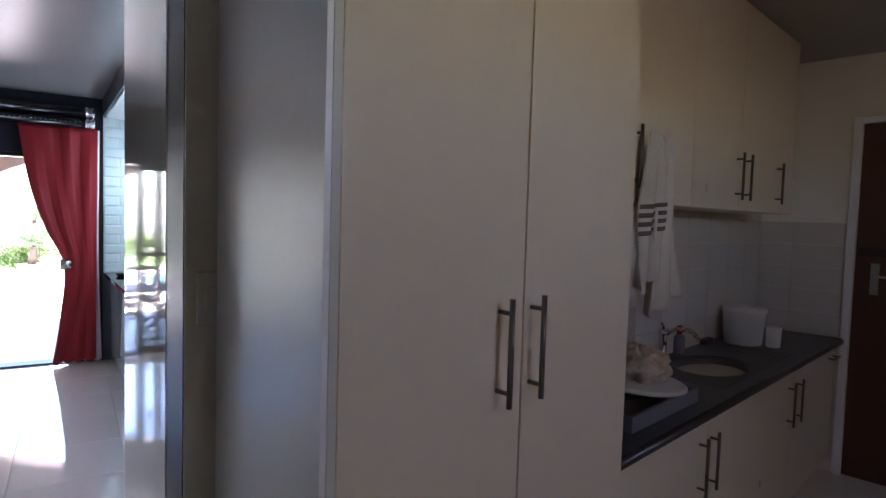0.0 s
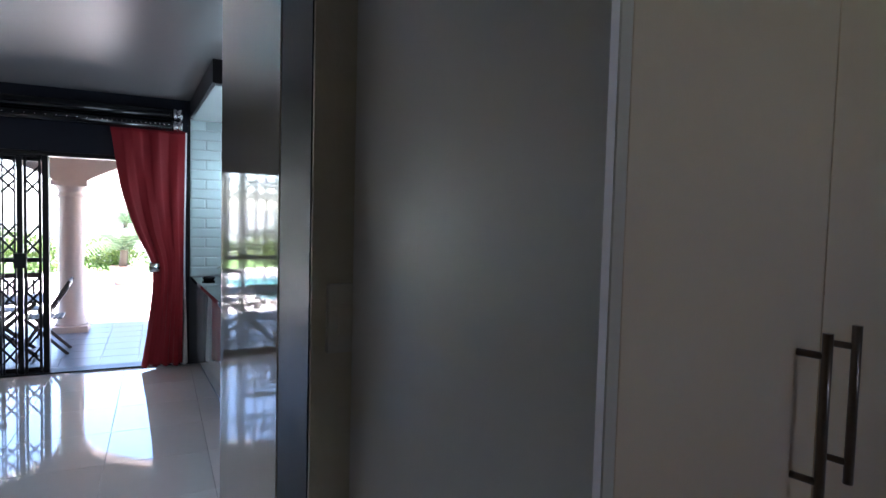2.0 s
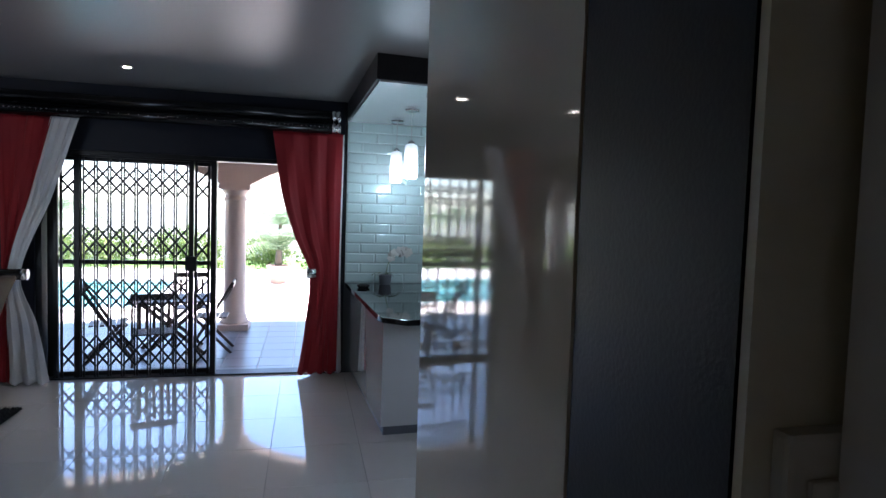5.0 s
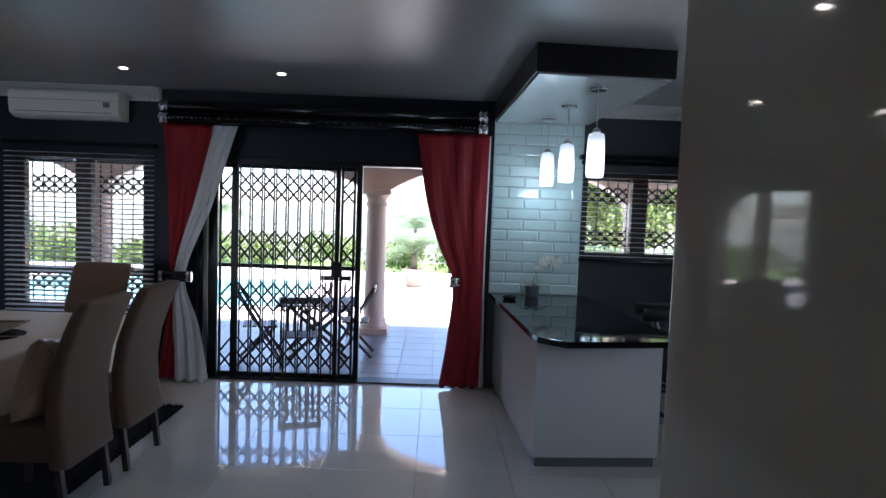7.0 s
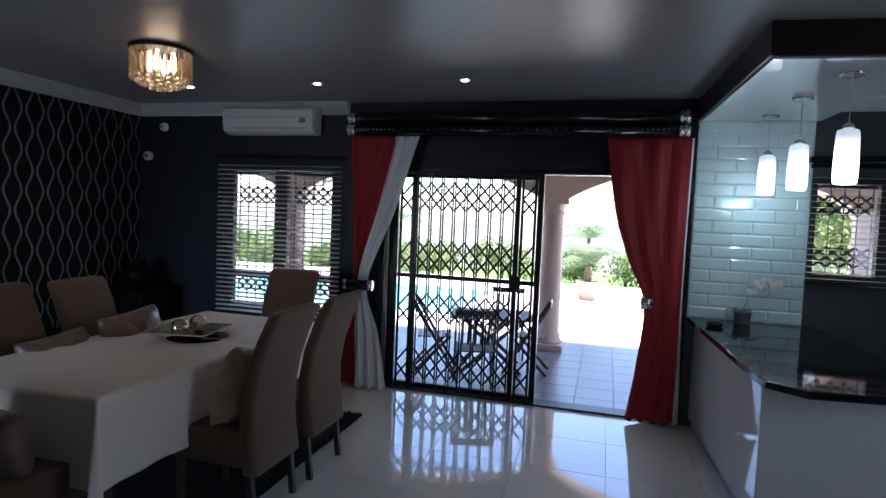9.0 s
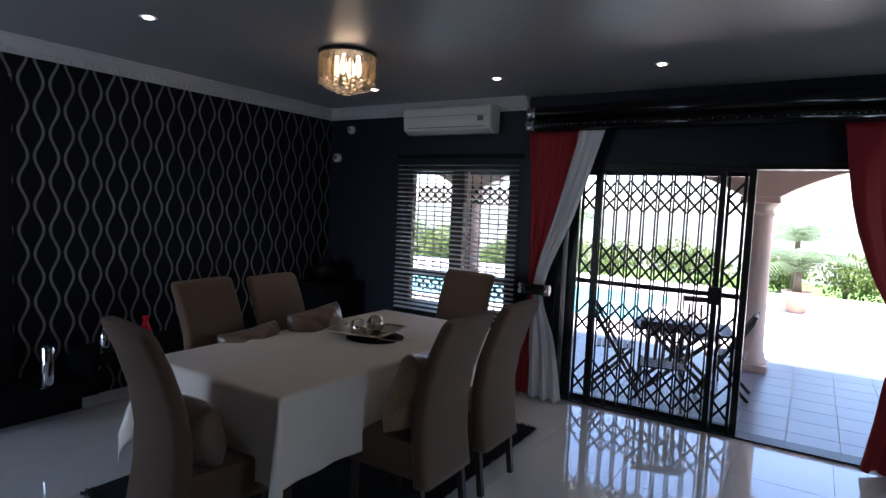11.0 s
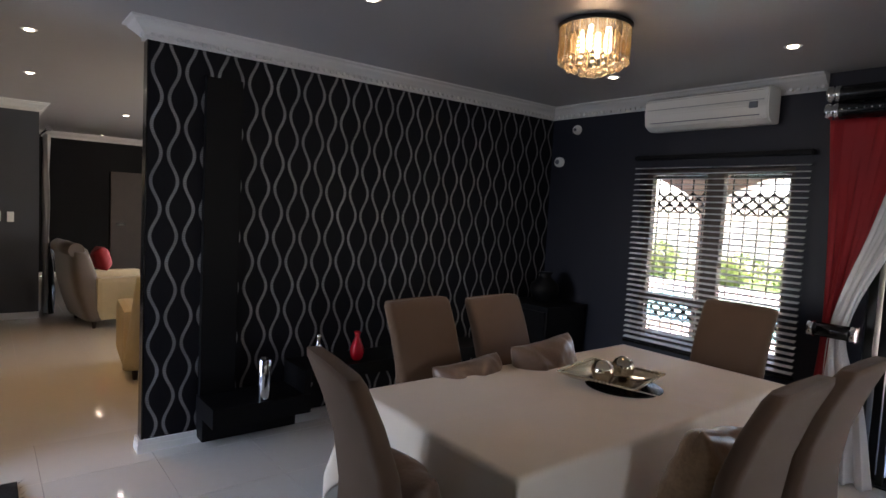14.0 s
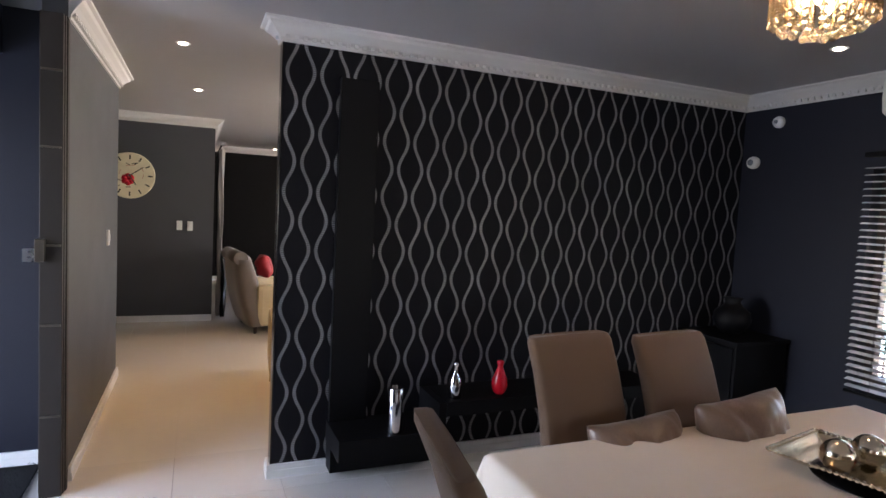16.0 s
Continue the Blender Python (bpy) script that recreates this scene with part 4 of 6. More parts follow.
# ---- dining table and chairs ----
TX0, TX1, TY0, TY1, TZ = -3.405, -2.375, 3.895, 5.965, 0.81
table = thing("dining_table", pose(0, 0, 0), "dark wooden dining table under a cream cloth", "table")
part("tabletop", boxed(TX0 + 0.01, TX1 - 0.01, TY0 + 0.01, TY1 - 0.01, TZ - 0.045, TZ - 0.006, 0.004), M["dark_wood"], table)
for x in (TX0 + 0.12, TX1 - 0.12):
    for y in (TY0 + 0.12, TY1 - 0.12):
        part("leg", boxed(x - 0.045, x + 0.045, y - 0.045, y + 0.045, 0.022, TZ - 0.045, 0.006), M["dark_wood"], table)


def cloth_shape():
    """A cloth lying on the table, hanging over all sides, with soft folds and longer corners."""
    cx, cy, hx, hy, drop = (TX0 + TX1) / 2, (TY0 + TY1) / 2, (TX1 - TX0) / 2, (TY1 - TY0) / 2, 0.42
    bm = bmesh.new()
    nu, nv = 110, 170

    def f(u, v):
        x, y = (u - 0.5) * 2 * (hx + drop), (v - 0.5) * 2 * (hy + drop)
        ox, oy = max(0, abs(x) - hx), max(0, abs(y) - hy)
        px, py = max(-hx, min(hx, x)), max(-hy, min(hy, y))
        z = TZ + 0.0015 * noise.noise(Vector((x * 3, y * 3, 0)))
        crease = (0.010 * math.exp(-((y - 0.10 - 0.25 * x) / 0.022) ** 2) * max(0, min(1, x * 3 + 0.6)) + 0.005 * math.exp(-((y - 0.28 - 0.1 * x) / 0.02) ** 2) * max(0, min(1, x * 2)) + 0.003 * math.exp(-(x / 0.01) ** 2)) if ox + oy == 0 else 0
        if ox and oy:
            d = math.hypot(ox, oy)
            k = min(1.0, d / drop)
            a = math.atan2(oy, ox)
            out = 0.008 + 0.03 * k + 0.10 * k * math.sin(2 * a) ** 3
            px += math.copysign(out * math.cos(a), x)
            py += math.copysign(out * math.sin(a), y)
            z -= d * 0.97
        elif ox or oy:
            d = ox or oy
            k = d / drop
            s = y if ox else x
            fold = 0.009 * k * math.sin(9 * s + 1.3 * math.sin(2.3 * s)) + 0.006 * k * math.sin(23 * s + 1)
            out = 0.006 + 0.018 * k + fold
            if ox:
                px += math.copysign(out, x)
            else:
                py += math.copysign(out, y)
            z -= d * 0.985
        return (cx + px, cy + py, z + crease)
    return grid(bm, nu, nv, f)


solo("tablecloth", cloth_shape(), M["tablecloth"], "cream damask tablecloth draped over the dining table", "tablecloth", solid=0.003)


def chair_at(m, label, first=[None]):
    """High-backed upholstered chair; the sitter looks along +y, origin on the floor under the seat."""
    if first[0] is not None:
        c = copy_thing(first[0], m)
        c["label"] = label
        return c
    t = thing("dining_chair", m, label, "chair", "chairs round the dining table")
    W = 0.226

    def side(s):
        # back profile: (y, z) centre line, leaning and flaring backwards
        pts = [(-0.225, 0.27), (-0.200, 0.45), (-0.196, 0.62), (-0.225, 0.80), (-0.283, 0.97), (-0.352, 1.125)]
        k = s * (len(pts) - 1)
        i = min(int(k), len(pts) - 2)
        g = k - i
        return [pts[i][j] + (pts[i + 1][j] - pts[i][j]) * g for j in (0, 1)]
    bm = bmesh.new()
    rows = []
    n = 30
    for j in range(n + 1):
        s = j / n
        y, z = side(s)
        th = 0.050 - 0.014 * s
        w = W + 0.004 * s - (0.010 if j == n else 0)
        ring = []
        for a in range(16):
            an = 2 * math.pi * a / 16
            cx, cy = math.cos(an), math.sin(an)
            ring.append(bm.verts.new((math.copysign(abs(cx) ** 0.18, cx) * w, y + math.copysign(abs(cy) ** 0.5, cy) * th * (0.75 if j == n else 1), z + (0.008 * (1 - abs(cx)) if j == n else 0))))
        rows.append(ring)
    for a, b in zip(rows, rows[1:]):
        for i in range(16):
            q = bm.faces.new((a[i], a[(i + 1) % 16], b[(i + 1) % 16], b[i]))
            q.smooth = True
    bm.faces.new(rows[0][::-1])
    bm.faces.new(rows[-1])
    part("backrest", bm, M["chair_cloth"], t)
    part("seat", boxed(-W, W, -0.19, 0.25, 0.30, 0.49, 0.03), M["chair_cloth"], t)
    leg = mesh_of("leg", prism(bmesh.new(), [(-0.017, -0.017), (0.017, -0.017), (0.017, 0.017), (-0.017, 0.017)], 0, 0.31, 0.004), M["dark_wood"])
    for x in (-W + 0.03, W - 0.03):
        for y, rx in ((-0.21, 7), (0.21, 0)):
            shared("leg", leg, t, pose(x, y - (0.035 if rx else 0), 0.0, -rx, 0, 0))
    first[0] = t
    return t


RZ = 0.022
CH = [(pose(-2.20, 4.67, 0, 0, 0, 90), "brown upholstered high-back dining chair with a satin cushion"),
      (pose(-2.19, 5.25, 0, 0, 0, 90), "brown upholstered high-back dining chair on the black rug"),
      (pose(-3.41, 4.51, 0, 0, 0, -84), "brown upholstered high-back dining chair with a gold cushion"),
      (pose(-3.34, 5.02, 0, 0, 0, -84), "brown upholstered high-back dining chair with a silver cushion"),
      (pose(-2.75, 3.79, 0, 0, 0, -9), "brown upholstered high-back dining chair at the table's end"),
      (pose(-2.85, 6.05, 0, 0, 0, 180), "brown upholstered high-back dining chair before the window")]
for m, label in CH:
    chair_at(Matrix.Translation((0, 0, RZ)) @ m, label)


def cushion(m, w, h, label, material):
    bm = bmesh.new()
    for s in (-1, 1):
        def f(u, v):
            x, z = (u - 0.5) * w, (v - 0.5) * h
            k = max(0.0, (1 - (2 * u - 1) ** 4) * (1 - (2 * v - 1) ** 4)) ** 0.6
            pinch = 1 - 0.05 * ((1 - abs(2 * u - 1)) + (1 - abs(2 * v - 1)))
            return (x * pinch, s * (0.10 * k + 0.034 * k * noise.noise(Vector((x * 8, z * 8, s))) + 0.012 * k * noise.noise(Vector((x * 19 + z * 6, z * 15, s))) + 0.006 * k * math.sin(40 * x + 25 * z)), z * pinch + 0.008 * noise.noise(Vector((x * 6, 3, z * 6))))
        grid(bm, 32, 32, f)
    bmesh.ops.remove_doubles(bm, verts=bm.verts, dist=0.003)
    return solo("cushion", bm, material, label, "cushion", m, "cushions on the dining chairs")


cushion(pose(-2.14, 4.66, 0.71, 0, 12, 0) @ pose(0, 0, 0, 0, 10, 90), 0.44, 0.42, "shiny gold-brown satin cushion on a dining chair", M["gold_satin"])
cushion(pose(-3.375, 4.60, 0.70, 0, -24, 0) @ pose(0, 0, 0, 0, -4, 90), 0.47, 0.36, "crumpled gold satin cushion on a dining chair", M["satin"])
cushion(pose(-3.31, 5.10, 0.765, 0, -18, 0) @ pose(0, 0, 0, 0, -5, 90), 0.50, 0.37, "silvery satin cushion on a dining chair", M["satin"])
cushion(pose(-2.75, 3.73, 0.63, 14, 0, -9), 0.38, 0.27, "brown satin cushion on a dining chair", M["satin"])

# shaggy rug: tufts over a backing
rug_t = thing("rug", pose(0, 0, 0), "black shaggy rug under the dining table", "rug")
RX0, RX1, RY0, RY1 = -3.75, -2.13, 3.75, 6.24
part("backing", boxed(RX0, RX1, RY0, RY1, 0.001, 0.022, 0.004), M["rug"], rug_t)
rnd = random.Random(4)
bm = bmesh.new()
for i in range(9000):
    e = rnd.random()
    if e < 0.3:
        x, y = rnd.uniform(RX0, RX1), (RY1 if rnd.random() < 0.5 else RY0) + rnd.uniform(-0.03, 0.02)
    elif e < 0.6:
        x, y = RX1 + rnd.uniform(-0.04, 0.02), rnd.uniform(RY0, RY1)
    else:
        x, y = rnd.uniform(RX1 - 0.5, RX1), rnd.uniform(RY0, RY1)
    a = rnd.uniform(0, 6.28)
    dx, dy = 0.02 * math.cos(a), 0.02 * math.sin(a)
    w = 0.004
    v = [bm.verts.new(p) for p in ((x - w * math.sin(a), y + w * math.cos(a), 0.012), (x + w * math.sin(a), y - w * math.cos(a), 0.012), (x + dx * 1.3, y + dy * 1.3, rnd.uniform(0.022, 0.042)))]
    bm.faces.new(v)
tagged(part("pile", bm, M["rug"], rug_t), kind="stuff")

# table centre
solo("placemat", lathe(bmesh.new(), [(0.19, 0), (0.192, 0.003), (0.188, 0.005)], seg=40), M["black_lacquer"], "round black placemat on the tablecloth", "placemat", pose(-2.81, 5.10, TZ + 0.005))
dish = thing("tray", pose(-2.88, 5.09, TZ + 0.011, 0, 0, 12), "square silver tray with a pierced upturned rim", "tray")


def dish_f(u, v):
    x, y = (u - 0.5) * 0.40, (v - 0.5) * 0.40
    r = max(abs(x), abs(y)) / 0.2
    return (x, y, 0.002 + 0.045 * max(0, r - 0.45) ** 1.7 / 0.36)


part("bowl", grid(bmesh.new(), 24, 24, dish_f), M["silver_gilt"], dish, "", 0.003)
bead = mesh_of("rim_bead", lathe(bmesh.new(), [(0.002, -0.008), (0.008, -0.004), (0.009, 0.0), (0.008, 0.004), (0.002, 0.008)], seg=10), M["silver_gilt"])
for i in range(20):
    k = -0.19 + 0.02 * i
    for x, y in ((k, -0.2), (k + 0.01, 0.2), (-0.2, k), (0.2, k)):
        shared("rim_bead", bead, dish, Matrix.Translation((x, y, 0.046)))
for x, y in ((-2.885, 5.02), (-2.88, 5.19)):
    b_ = thing("decor_ball", pose(x, y, TZ + 0.0155), "mirrored gold-silver decorative ball on the tray", "ornament", "balls on the tray")
    part("ball", lathe(bmesh.new(), [(0.058 * math.sin(math.pi * i / 16) + 1e-4, 0.058 - 0.058 * math.cos(math.pi * i / 16)) for i in range(17)], seg=28), M["silver_gilt"], b_)

# ---- papered wall: black floating unit with ornaments ----
unit = thing("wall_unit", pose(0, 0, 0), "black lacquered floating wall unit with an upright panel", "wall unit")
part("upright_panel", boxed(WPX + 0.001, WPX + 0.05, 3.69, 3.925, 0.06, 2.44, 0.004), M["black_satin"], unit)
part("riser", boxed(WPX + 0.001, WPX + 0.135, 3.685, 4.34, 0.04, 0.20, 0.004), M["black_satin"], unit)
part("base_box", boxed(WPX + 0.001, WPX + 0.37, 3.68, 4.345, 0.202, 0.33, 0.004), M["black_satin"], unit)
part("shelf", boxed(WPX + 0.001, WPX + 0.36, 4.35, 6.05, 0.41, 0.50, 0.004), M["black_satin"], unit)
part("shelf_end", boxed(WPX + 0.001, WPX + 0.355, 4.30, 4.348, 0.332, 0.50, 0.004), M["black_satin"], unit)
solo("vase", lathe(bmesh.new(), [(0.045, 0), (0.046, 0.005), (0.042, 0.15), (0.046, 0.27), (0.042, 0.275), (0.036, 0.20), (0.03, 0.02)], seg=24), M["chrome"], "tall silver cylinder vase on the black unit", "vase", pose(-4.84, 4.03, 0.331))
solo("bottle", lathe(bmesh.new(), [(0.036, 0), (0.040, 0.01), (0.040, 0.10), (0.034, 0.13), (0.014, 0.16), (0.012, 0.20), (0.018, 0.205), (0.018, 0.225), (0.01, 0.23)], seg=24), M["chrome"], "silver bottle ornament on the black shelf", "ornament", pose(-4.865, 4.43, 0.501))
solo("vase", lathe(bmesh.new(), [(0.030, 0), (0.045, 0.02), (0.055, 0.06), (0.050, 0.10), (0.028, 0.15), (0.017, 0.18), (0.022, 0.20), (0.026, 0.215), (0.014, 0.22)], seg=24), M["red_glass"], "glossy red bulb-shaped vase on the black shelf", "vase", pose(-4.87, 4.75, 0.501))
card = thing("greeting_card", pose(-4.92, 5.50, 0.501, 0, 0, 80), "small white folded card on the black shelf", "card")
for a in (-24, 24):
    part("leaf", boxed(-0.045, 0.045, -0.0012, 0.0012, 0, 0.13), M["plastic_white"], card).matrix_basis = pose(0, 0.028 if a < 0 else -0.028, 0, -a / 2, 0, 0)
corner = thing("corner_cabinet", pose(0, 0, 0), "black lacquered cabinet standing in the corner", "cabinet")
part("body", boxed(-5.12, -4.58, 6.52, 7.05, 0.05, 0.80, 0.008), M["black_satin"], corner)
part("top", boxed(-5.125, -4.56, 6.50, 7.06, 0.80, 0.83, 0.008), M["black_satin"], corner)
part("plinth", boxed(-5.10, -4.60, 6.55, 7.04, 0.0, 0.05), M["black_satin"], corner)
part("door", boxed(-5.10, -4.855, 6.505, 6.52, 0.08, 0.78, 0.004), M["black_satin"], corner)
part("door", boxed(-4.845, -4.60, 6.505, 6.52, 0.08, 0.78, 0.004), M["black_satin"], corner)
solo("vase", lathe(bmesh.new(), [(0.06, 0), (0.10, 0.03), (0.14, 0.10), (0.13, 0.17), (0.07, 0.22), (0.05, 0.25), (0.075, 0.28), (0.04, 0.285)], seg=28), M["black_satin"], "black rounded vase on the corner cabinet", "vase", pose(-4.86, 6.78, 0.83))

# ---- chandelier and pendants ----
CHX, CHY = -3.22, 5.20
ch = thing("chandelier", pose(CHX, CHY, CEIL), "round crystal drop ceiling light, lit warm", "chandelier")
part("canopy", lathe(bmesh.new(), [(0.190, -0.026), (0.200, -0.022), (0.202, -0.008), (0.19, -0.0005)], seg=40), M["bronze_metal"], ch, "dark bronze ceiling plate")
for i in range(4):
    a = 1.57 * i + 0.4
    part("bulb", lathe(bmesh.new(), [(0.006, -0.165), (0.020, -0.145), (0.024, -0.110), (0.018, -0.07), (0.012, -0.026)], (0.075 * math.cos(a), 0.075 * math.sin(a), 0), 14), M["bulb_glow"], ch, "glowing warm bulb")
strips = []
rc = random.Random(17)
for k in range(3):
    sb = bmesh.new()
    for col in range(3):
        for row in range(15):
            x, z = (col - 1) * 0.0125, -0.032 - 0.0112 * row
            e = 0.0062 * rc.uniform(0.75, 1.1)
            tip = rc.uniform(0.004, 0.009)
            q = [sb.verts.new((x + e * dx, tip * dy, z + e * dz)) for dx, dy, dz in ((-1, 0, 0), (0, 0, -1), (1, 0, 0), (0, 0, 1), (0, 1, 0), (0, -1, 0))]
            for i in range(4):
                sb.faces.new((q[i], q[(i + 1) % 4], q[4]))
                sb.faces.new((q[(i + 1) % 4], q[i], q[5]))
    strips.append(mesh_of("crystal_strip", sb, M["crystal"]))
drop = mesh_of("crystal_string", lathe(bmesh.new(), [(0.003 + 0.0065 * (k % 2), -0.190 + 0.0112 * k) for k in range(15)], seg=6), M["crystal"])
ball = mesh_of("crystal_ball", lathe(bmesh.new(), [(0.0165 * math.sin(math.pi * i / 8) + 1e-4, -0.0165 * math.cos(math.pi * i / 8)) for i in range(9)], seg=12), M["crystal_ball"])
for i in range(26):
    a = 2 * math.pi * i / 26
    shared("crystal_strip", strips[i % 3], ch, pose(0.190 * math.cos(a), 0.190 * math.sin(a), 0, 0, 0, math.degrees(a) + 90))
for i in range(20):
    a = 2 * math.pi * i / 20
    shared("crystal_string", drop, ch, pose(0.13 * math.cos(a), 0.13 * math.sin(a), -0.02))
for r, n, z in ((0.180, 20, -0.212), (0.145, 16, -0.236), (0.105, 12, -0.252), (0.062, 8, -0.266), (0.02, 3, -0.276)):
    for i in range(n):
        a = 2 * math.pi * i / n + r * 7
        shared("crystal_ball", ball, ch, pose(r * math.cos(a), r * math.sin(a), z + 0.006 * (i % 2)))
lamp = new("chandelier_lamp", bpy.data.lights.new("chandelier_lamp", "SPOT"))
lamp.data.energy, lamp.data.color, lamp.data.spot_size, lamp.data.spot_blend, lamp.data.shadow_soft_size = 0.7, (1.0, 0.68, 0.36), radians(150), 0.5, 0.06
lamp.matrix_basis = pose(CHX, CHY, CEIL - 0.305)

for x, y in ((0.85, 6.74), (0.88, 6.10), (0.935, 5.47)):
    p = thing("pendant_lamp", pose(x, y, 2.532), "frosted white glass cylinder pendant on a chrome cord, lit", "pendant lamp", "pendants above the bar")
    part("canopy", lathe(bmesh.new(), [(0.055, -0.03), (0.06, -0.026), (0.06, -0.002), (0.05, 0)], seg=24), M["chrome"], p)
    part("cord", bar(bmesh.new(), (0, 0, -0.30), (0, 0, -0.03), 0.003, 8), M["steel"], p)
    part("cap", lathe(bmesh.new(), [(0.028, -0.308), (0.028, -0.29), (0.012, -0.275)], seg=20), M["chrome"], p)
    part("shade", lathe(bmesh.new(), [(0.048, -0.60), (0.055, -0.594), (0.0585, -0.56), (0.0585, -0.47), (0.055, -0.34), (0.050, -0.315), (0.028, -0.308)], seg=28), M["pendant_glow"], p, "frosted glass shade glowing in its lower half")
    point_lamp("pendant_light", (x, y, 1.88), 0.42, (0.72, 0.95, 1.0), 0.05)

# ---- bar: orchid and small tray, stool ----
orc = thing("orchid", pose(0.80, 6.95, 0.92), "white orchid in a small dark pot on the bar", "plant")
part("pot", lathe(bmesh.new(), [(0.05, 0), (0.055, 0.01), (0.065, 0.09), (0.068, 0.10), (0.058, 0.10), (0.05, 0.09)], seg=24), M["plastic_grey"], orc)
for k in range(5):
    a = 1.3 * k
    part("leaf", grid(bmesh.new(), 8, 2, lambda u, v: (math.cos(a) * 0.16 * u, math.sin(a) * 0.10 * u + (v - 0.5) * 0.04 * math.sin(math.pi * (0.1 + 0.9 * u)), 0.10 + 0.10 * u - 0.12 * u * u)), M["palm_leaf"], orc, "", 0.002)
stem = [(0.0, 0.0, 0.10), (0.03, -0.01, 0.22), (0.09, -0.02, 0.31), (0.17, -0.02, 0.35), (0.24, -0.02, 0.33)]
bm = bmesh.new()
for a, b in zip(stem, stem[1:]):
    bar(bm, a, b, 0.003, 6)
part("stem", bm, M["leaf"], orc)
petal_bm = bmesh.new()
for i in range(5):
    a = 2 * math.pi * i / 5
    grid(petal_bm, 4, 2, lambda u, v: (0.046 * u * math.cos(a) + (v - 0.5) * 0.045 * math.sin(math.pi * u) * -math.sin(a), 0.006 * u, 0.046 * u * math.sin(a) + (v - 0.5) * 0.045 * math.sin(math.pi * u) * math.cos(a)))
petal = mesh_of("blossom", petal_bm, M["flower"])
for i in range(11):
    k = 0.35 + 0.065 * i
    s = min(int(k * 4), 3)
    q = Vector(stem[s]).lerp(Vector(stem[s + 1]), k * 4 - s)
    shared("blossom", petal, orc, Matrix.Translation(q + Vector((rnd.uniform(-0.02, 0.02), rnd.uniform(-0.03, 0.0), rnd.uniform(-0.03, 0.03)))) @ pose(0, 0, 0, rnd.uniform(-30, 30), rnd.uniform(0, 70), rnd.uniform(-40, 40)))
ash = thing("ashtray", pose(0.56, 6.70, 0.92), "small dark glass dish on the bar", "dish")
part("bowl", lathe(bmesh.new(), [(0.045, 0), (0.06, 0.012), (0.062, 0.03), (0.055, 0.03), (0.04, 0.012)], seg=24), M["black_lacquer"], ash)


def stool(m):
    t = thing("bar_stool", m, "black padded swivel bar stool on a chrome stem", "bar stool", "stools at the bar")
    part("base", lathe(bmesh.new(), [(0.20, 0), (0.205, 0.006), (0.19, 0.018), (0.06, 0.035), (0.035, 0.06)], seg=32), M["chrome"], t)
    part("stem", lathe(bmesh.new(), [(0.028, 0.05), (0.028, 0.36), (0.020, 0.37), (0.020, 0.64), (0.04, 0.66)], seg=20), M["chrome"], t)
    part("seat", lathe(bmesh.new(), [(0.12, 0.66), (0.19, 0.675), (0.205, 0.71), (0.19, 0.745), (0.10, 0.755)], seg=32), M["black_leather"], t)
    bm = bmesh.new()
    ring = 20
    rows = []
    for i in range(ring + 1):
        a = math.pi * (-0.12 + 1.24 * i / ring)
        c = Vector((0.21 * math.cos(a), 0.21 * math.sin(a), 0.90 + 0.02 * math.sin(a)))
        rad = Vector((math.cos(a), math.sin(a), 0))
        rows.append([bm.verts.new(c + rad * 0.025 * math.cos(b) + Vector((0, 0, 0.055 * math.sin(b)))) for b in (2 * math.pi * j / 10 for j in range(10))])
    for r0, r1 in zip(rows, rows[1:]):
        for j in range(10):
            q = bm.faces.new((r0[j], r0[(j + 1) % 10], r1[(j + 1) % 10], r1[j]))
            q.smooth = True
    bm.faces.new(rows[0])
    bm.faces.new(rows[-1][::-1])
    part("backrest", bm, M["black_leather"], t)
    for s in (-1, 1):
        part("arm_post", bar(bmesh.new(), (0.17 * s, 0.06, 0.72), (0.205 * s, 0.03, 0.88), 0.012, 8), M["chrome"], t)
    ft = bmesh.new()
    for i in range(16):
        a, b = 2 * math.pi * i / 16, 2 * math.pi * (i + 1) / 16
        bar(ft, (0.11 * math.cos(a), 0.09 + 0.11 * math.sin(a), 0.28), (0.11 * math.cos(b), 0.09 + 0.11 * math.sin(b), 0.28), 0.008, 6)
    part("footrest", ft, M["chrome"], t)
    return t


st = stool(pose(1.80, 5.50, 0, 0, 0, -80))
copy_thing(st, pose(1.70, 6.40, 0, 0, 0, -100))

# ---- scullery ----


def bar_handle(t, u, v, z0, z1, across=False):
    bm = bmesh.new()
    if across:
        bar(bm, (u, v - 0.035, z0), (u + 0.16, v - 0.035, z0), 0.006)
        for k in (0.025, 0.135):
            bar(bm, (u + k, v, z0), (u + k, v - 0.035, z0), 0.005)
    else:
        bar(bm, (u, v - 0.035, z0), (u, v - 0.035, z1), 0.0065)
        for k in (0.03, -0.03):
            z = (z0 if k > 0 else z1) + k
            bar(bm, (u, v, z), (u, v - 0.035, z), 0.005)
    return part("handle", bm, M["handle_metal"], t, "brushed dark metal bar handle")


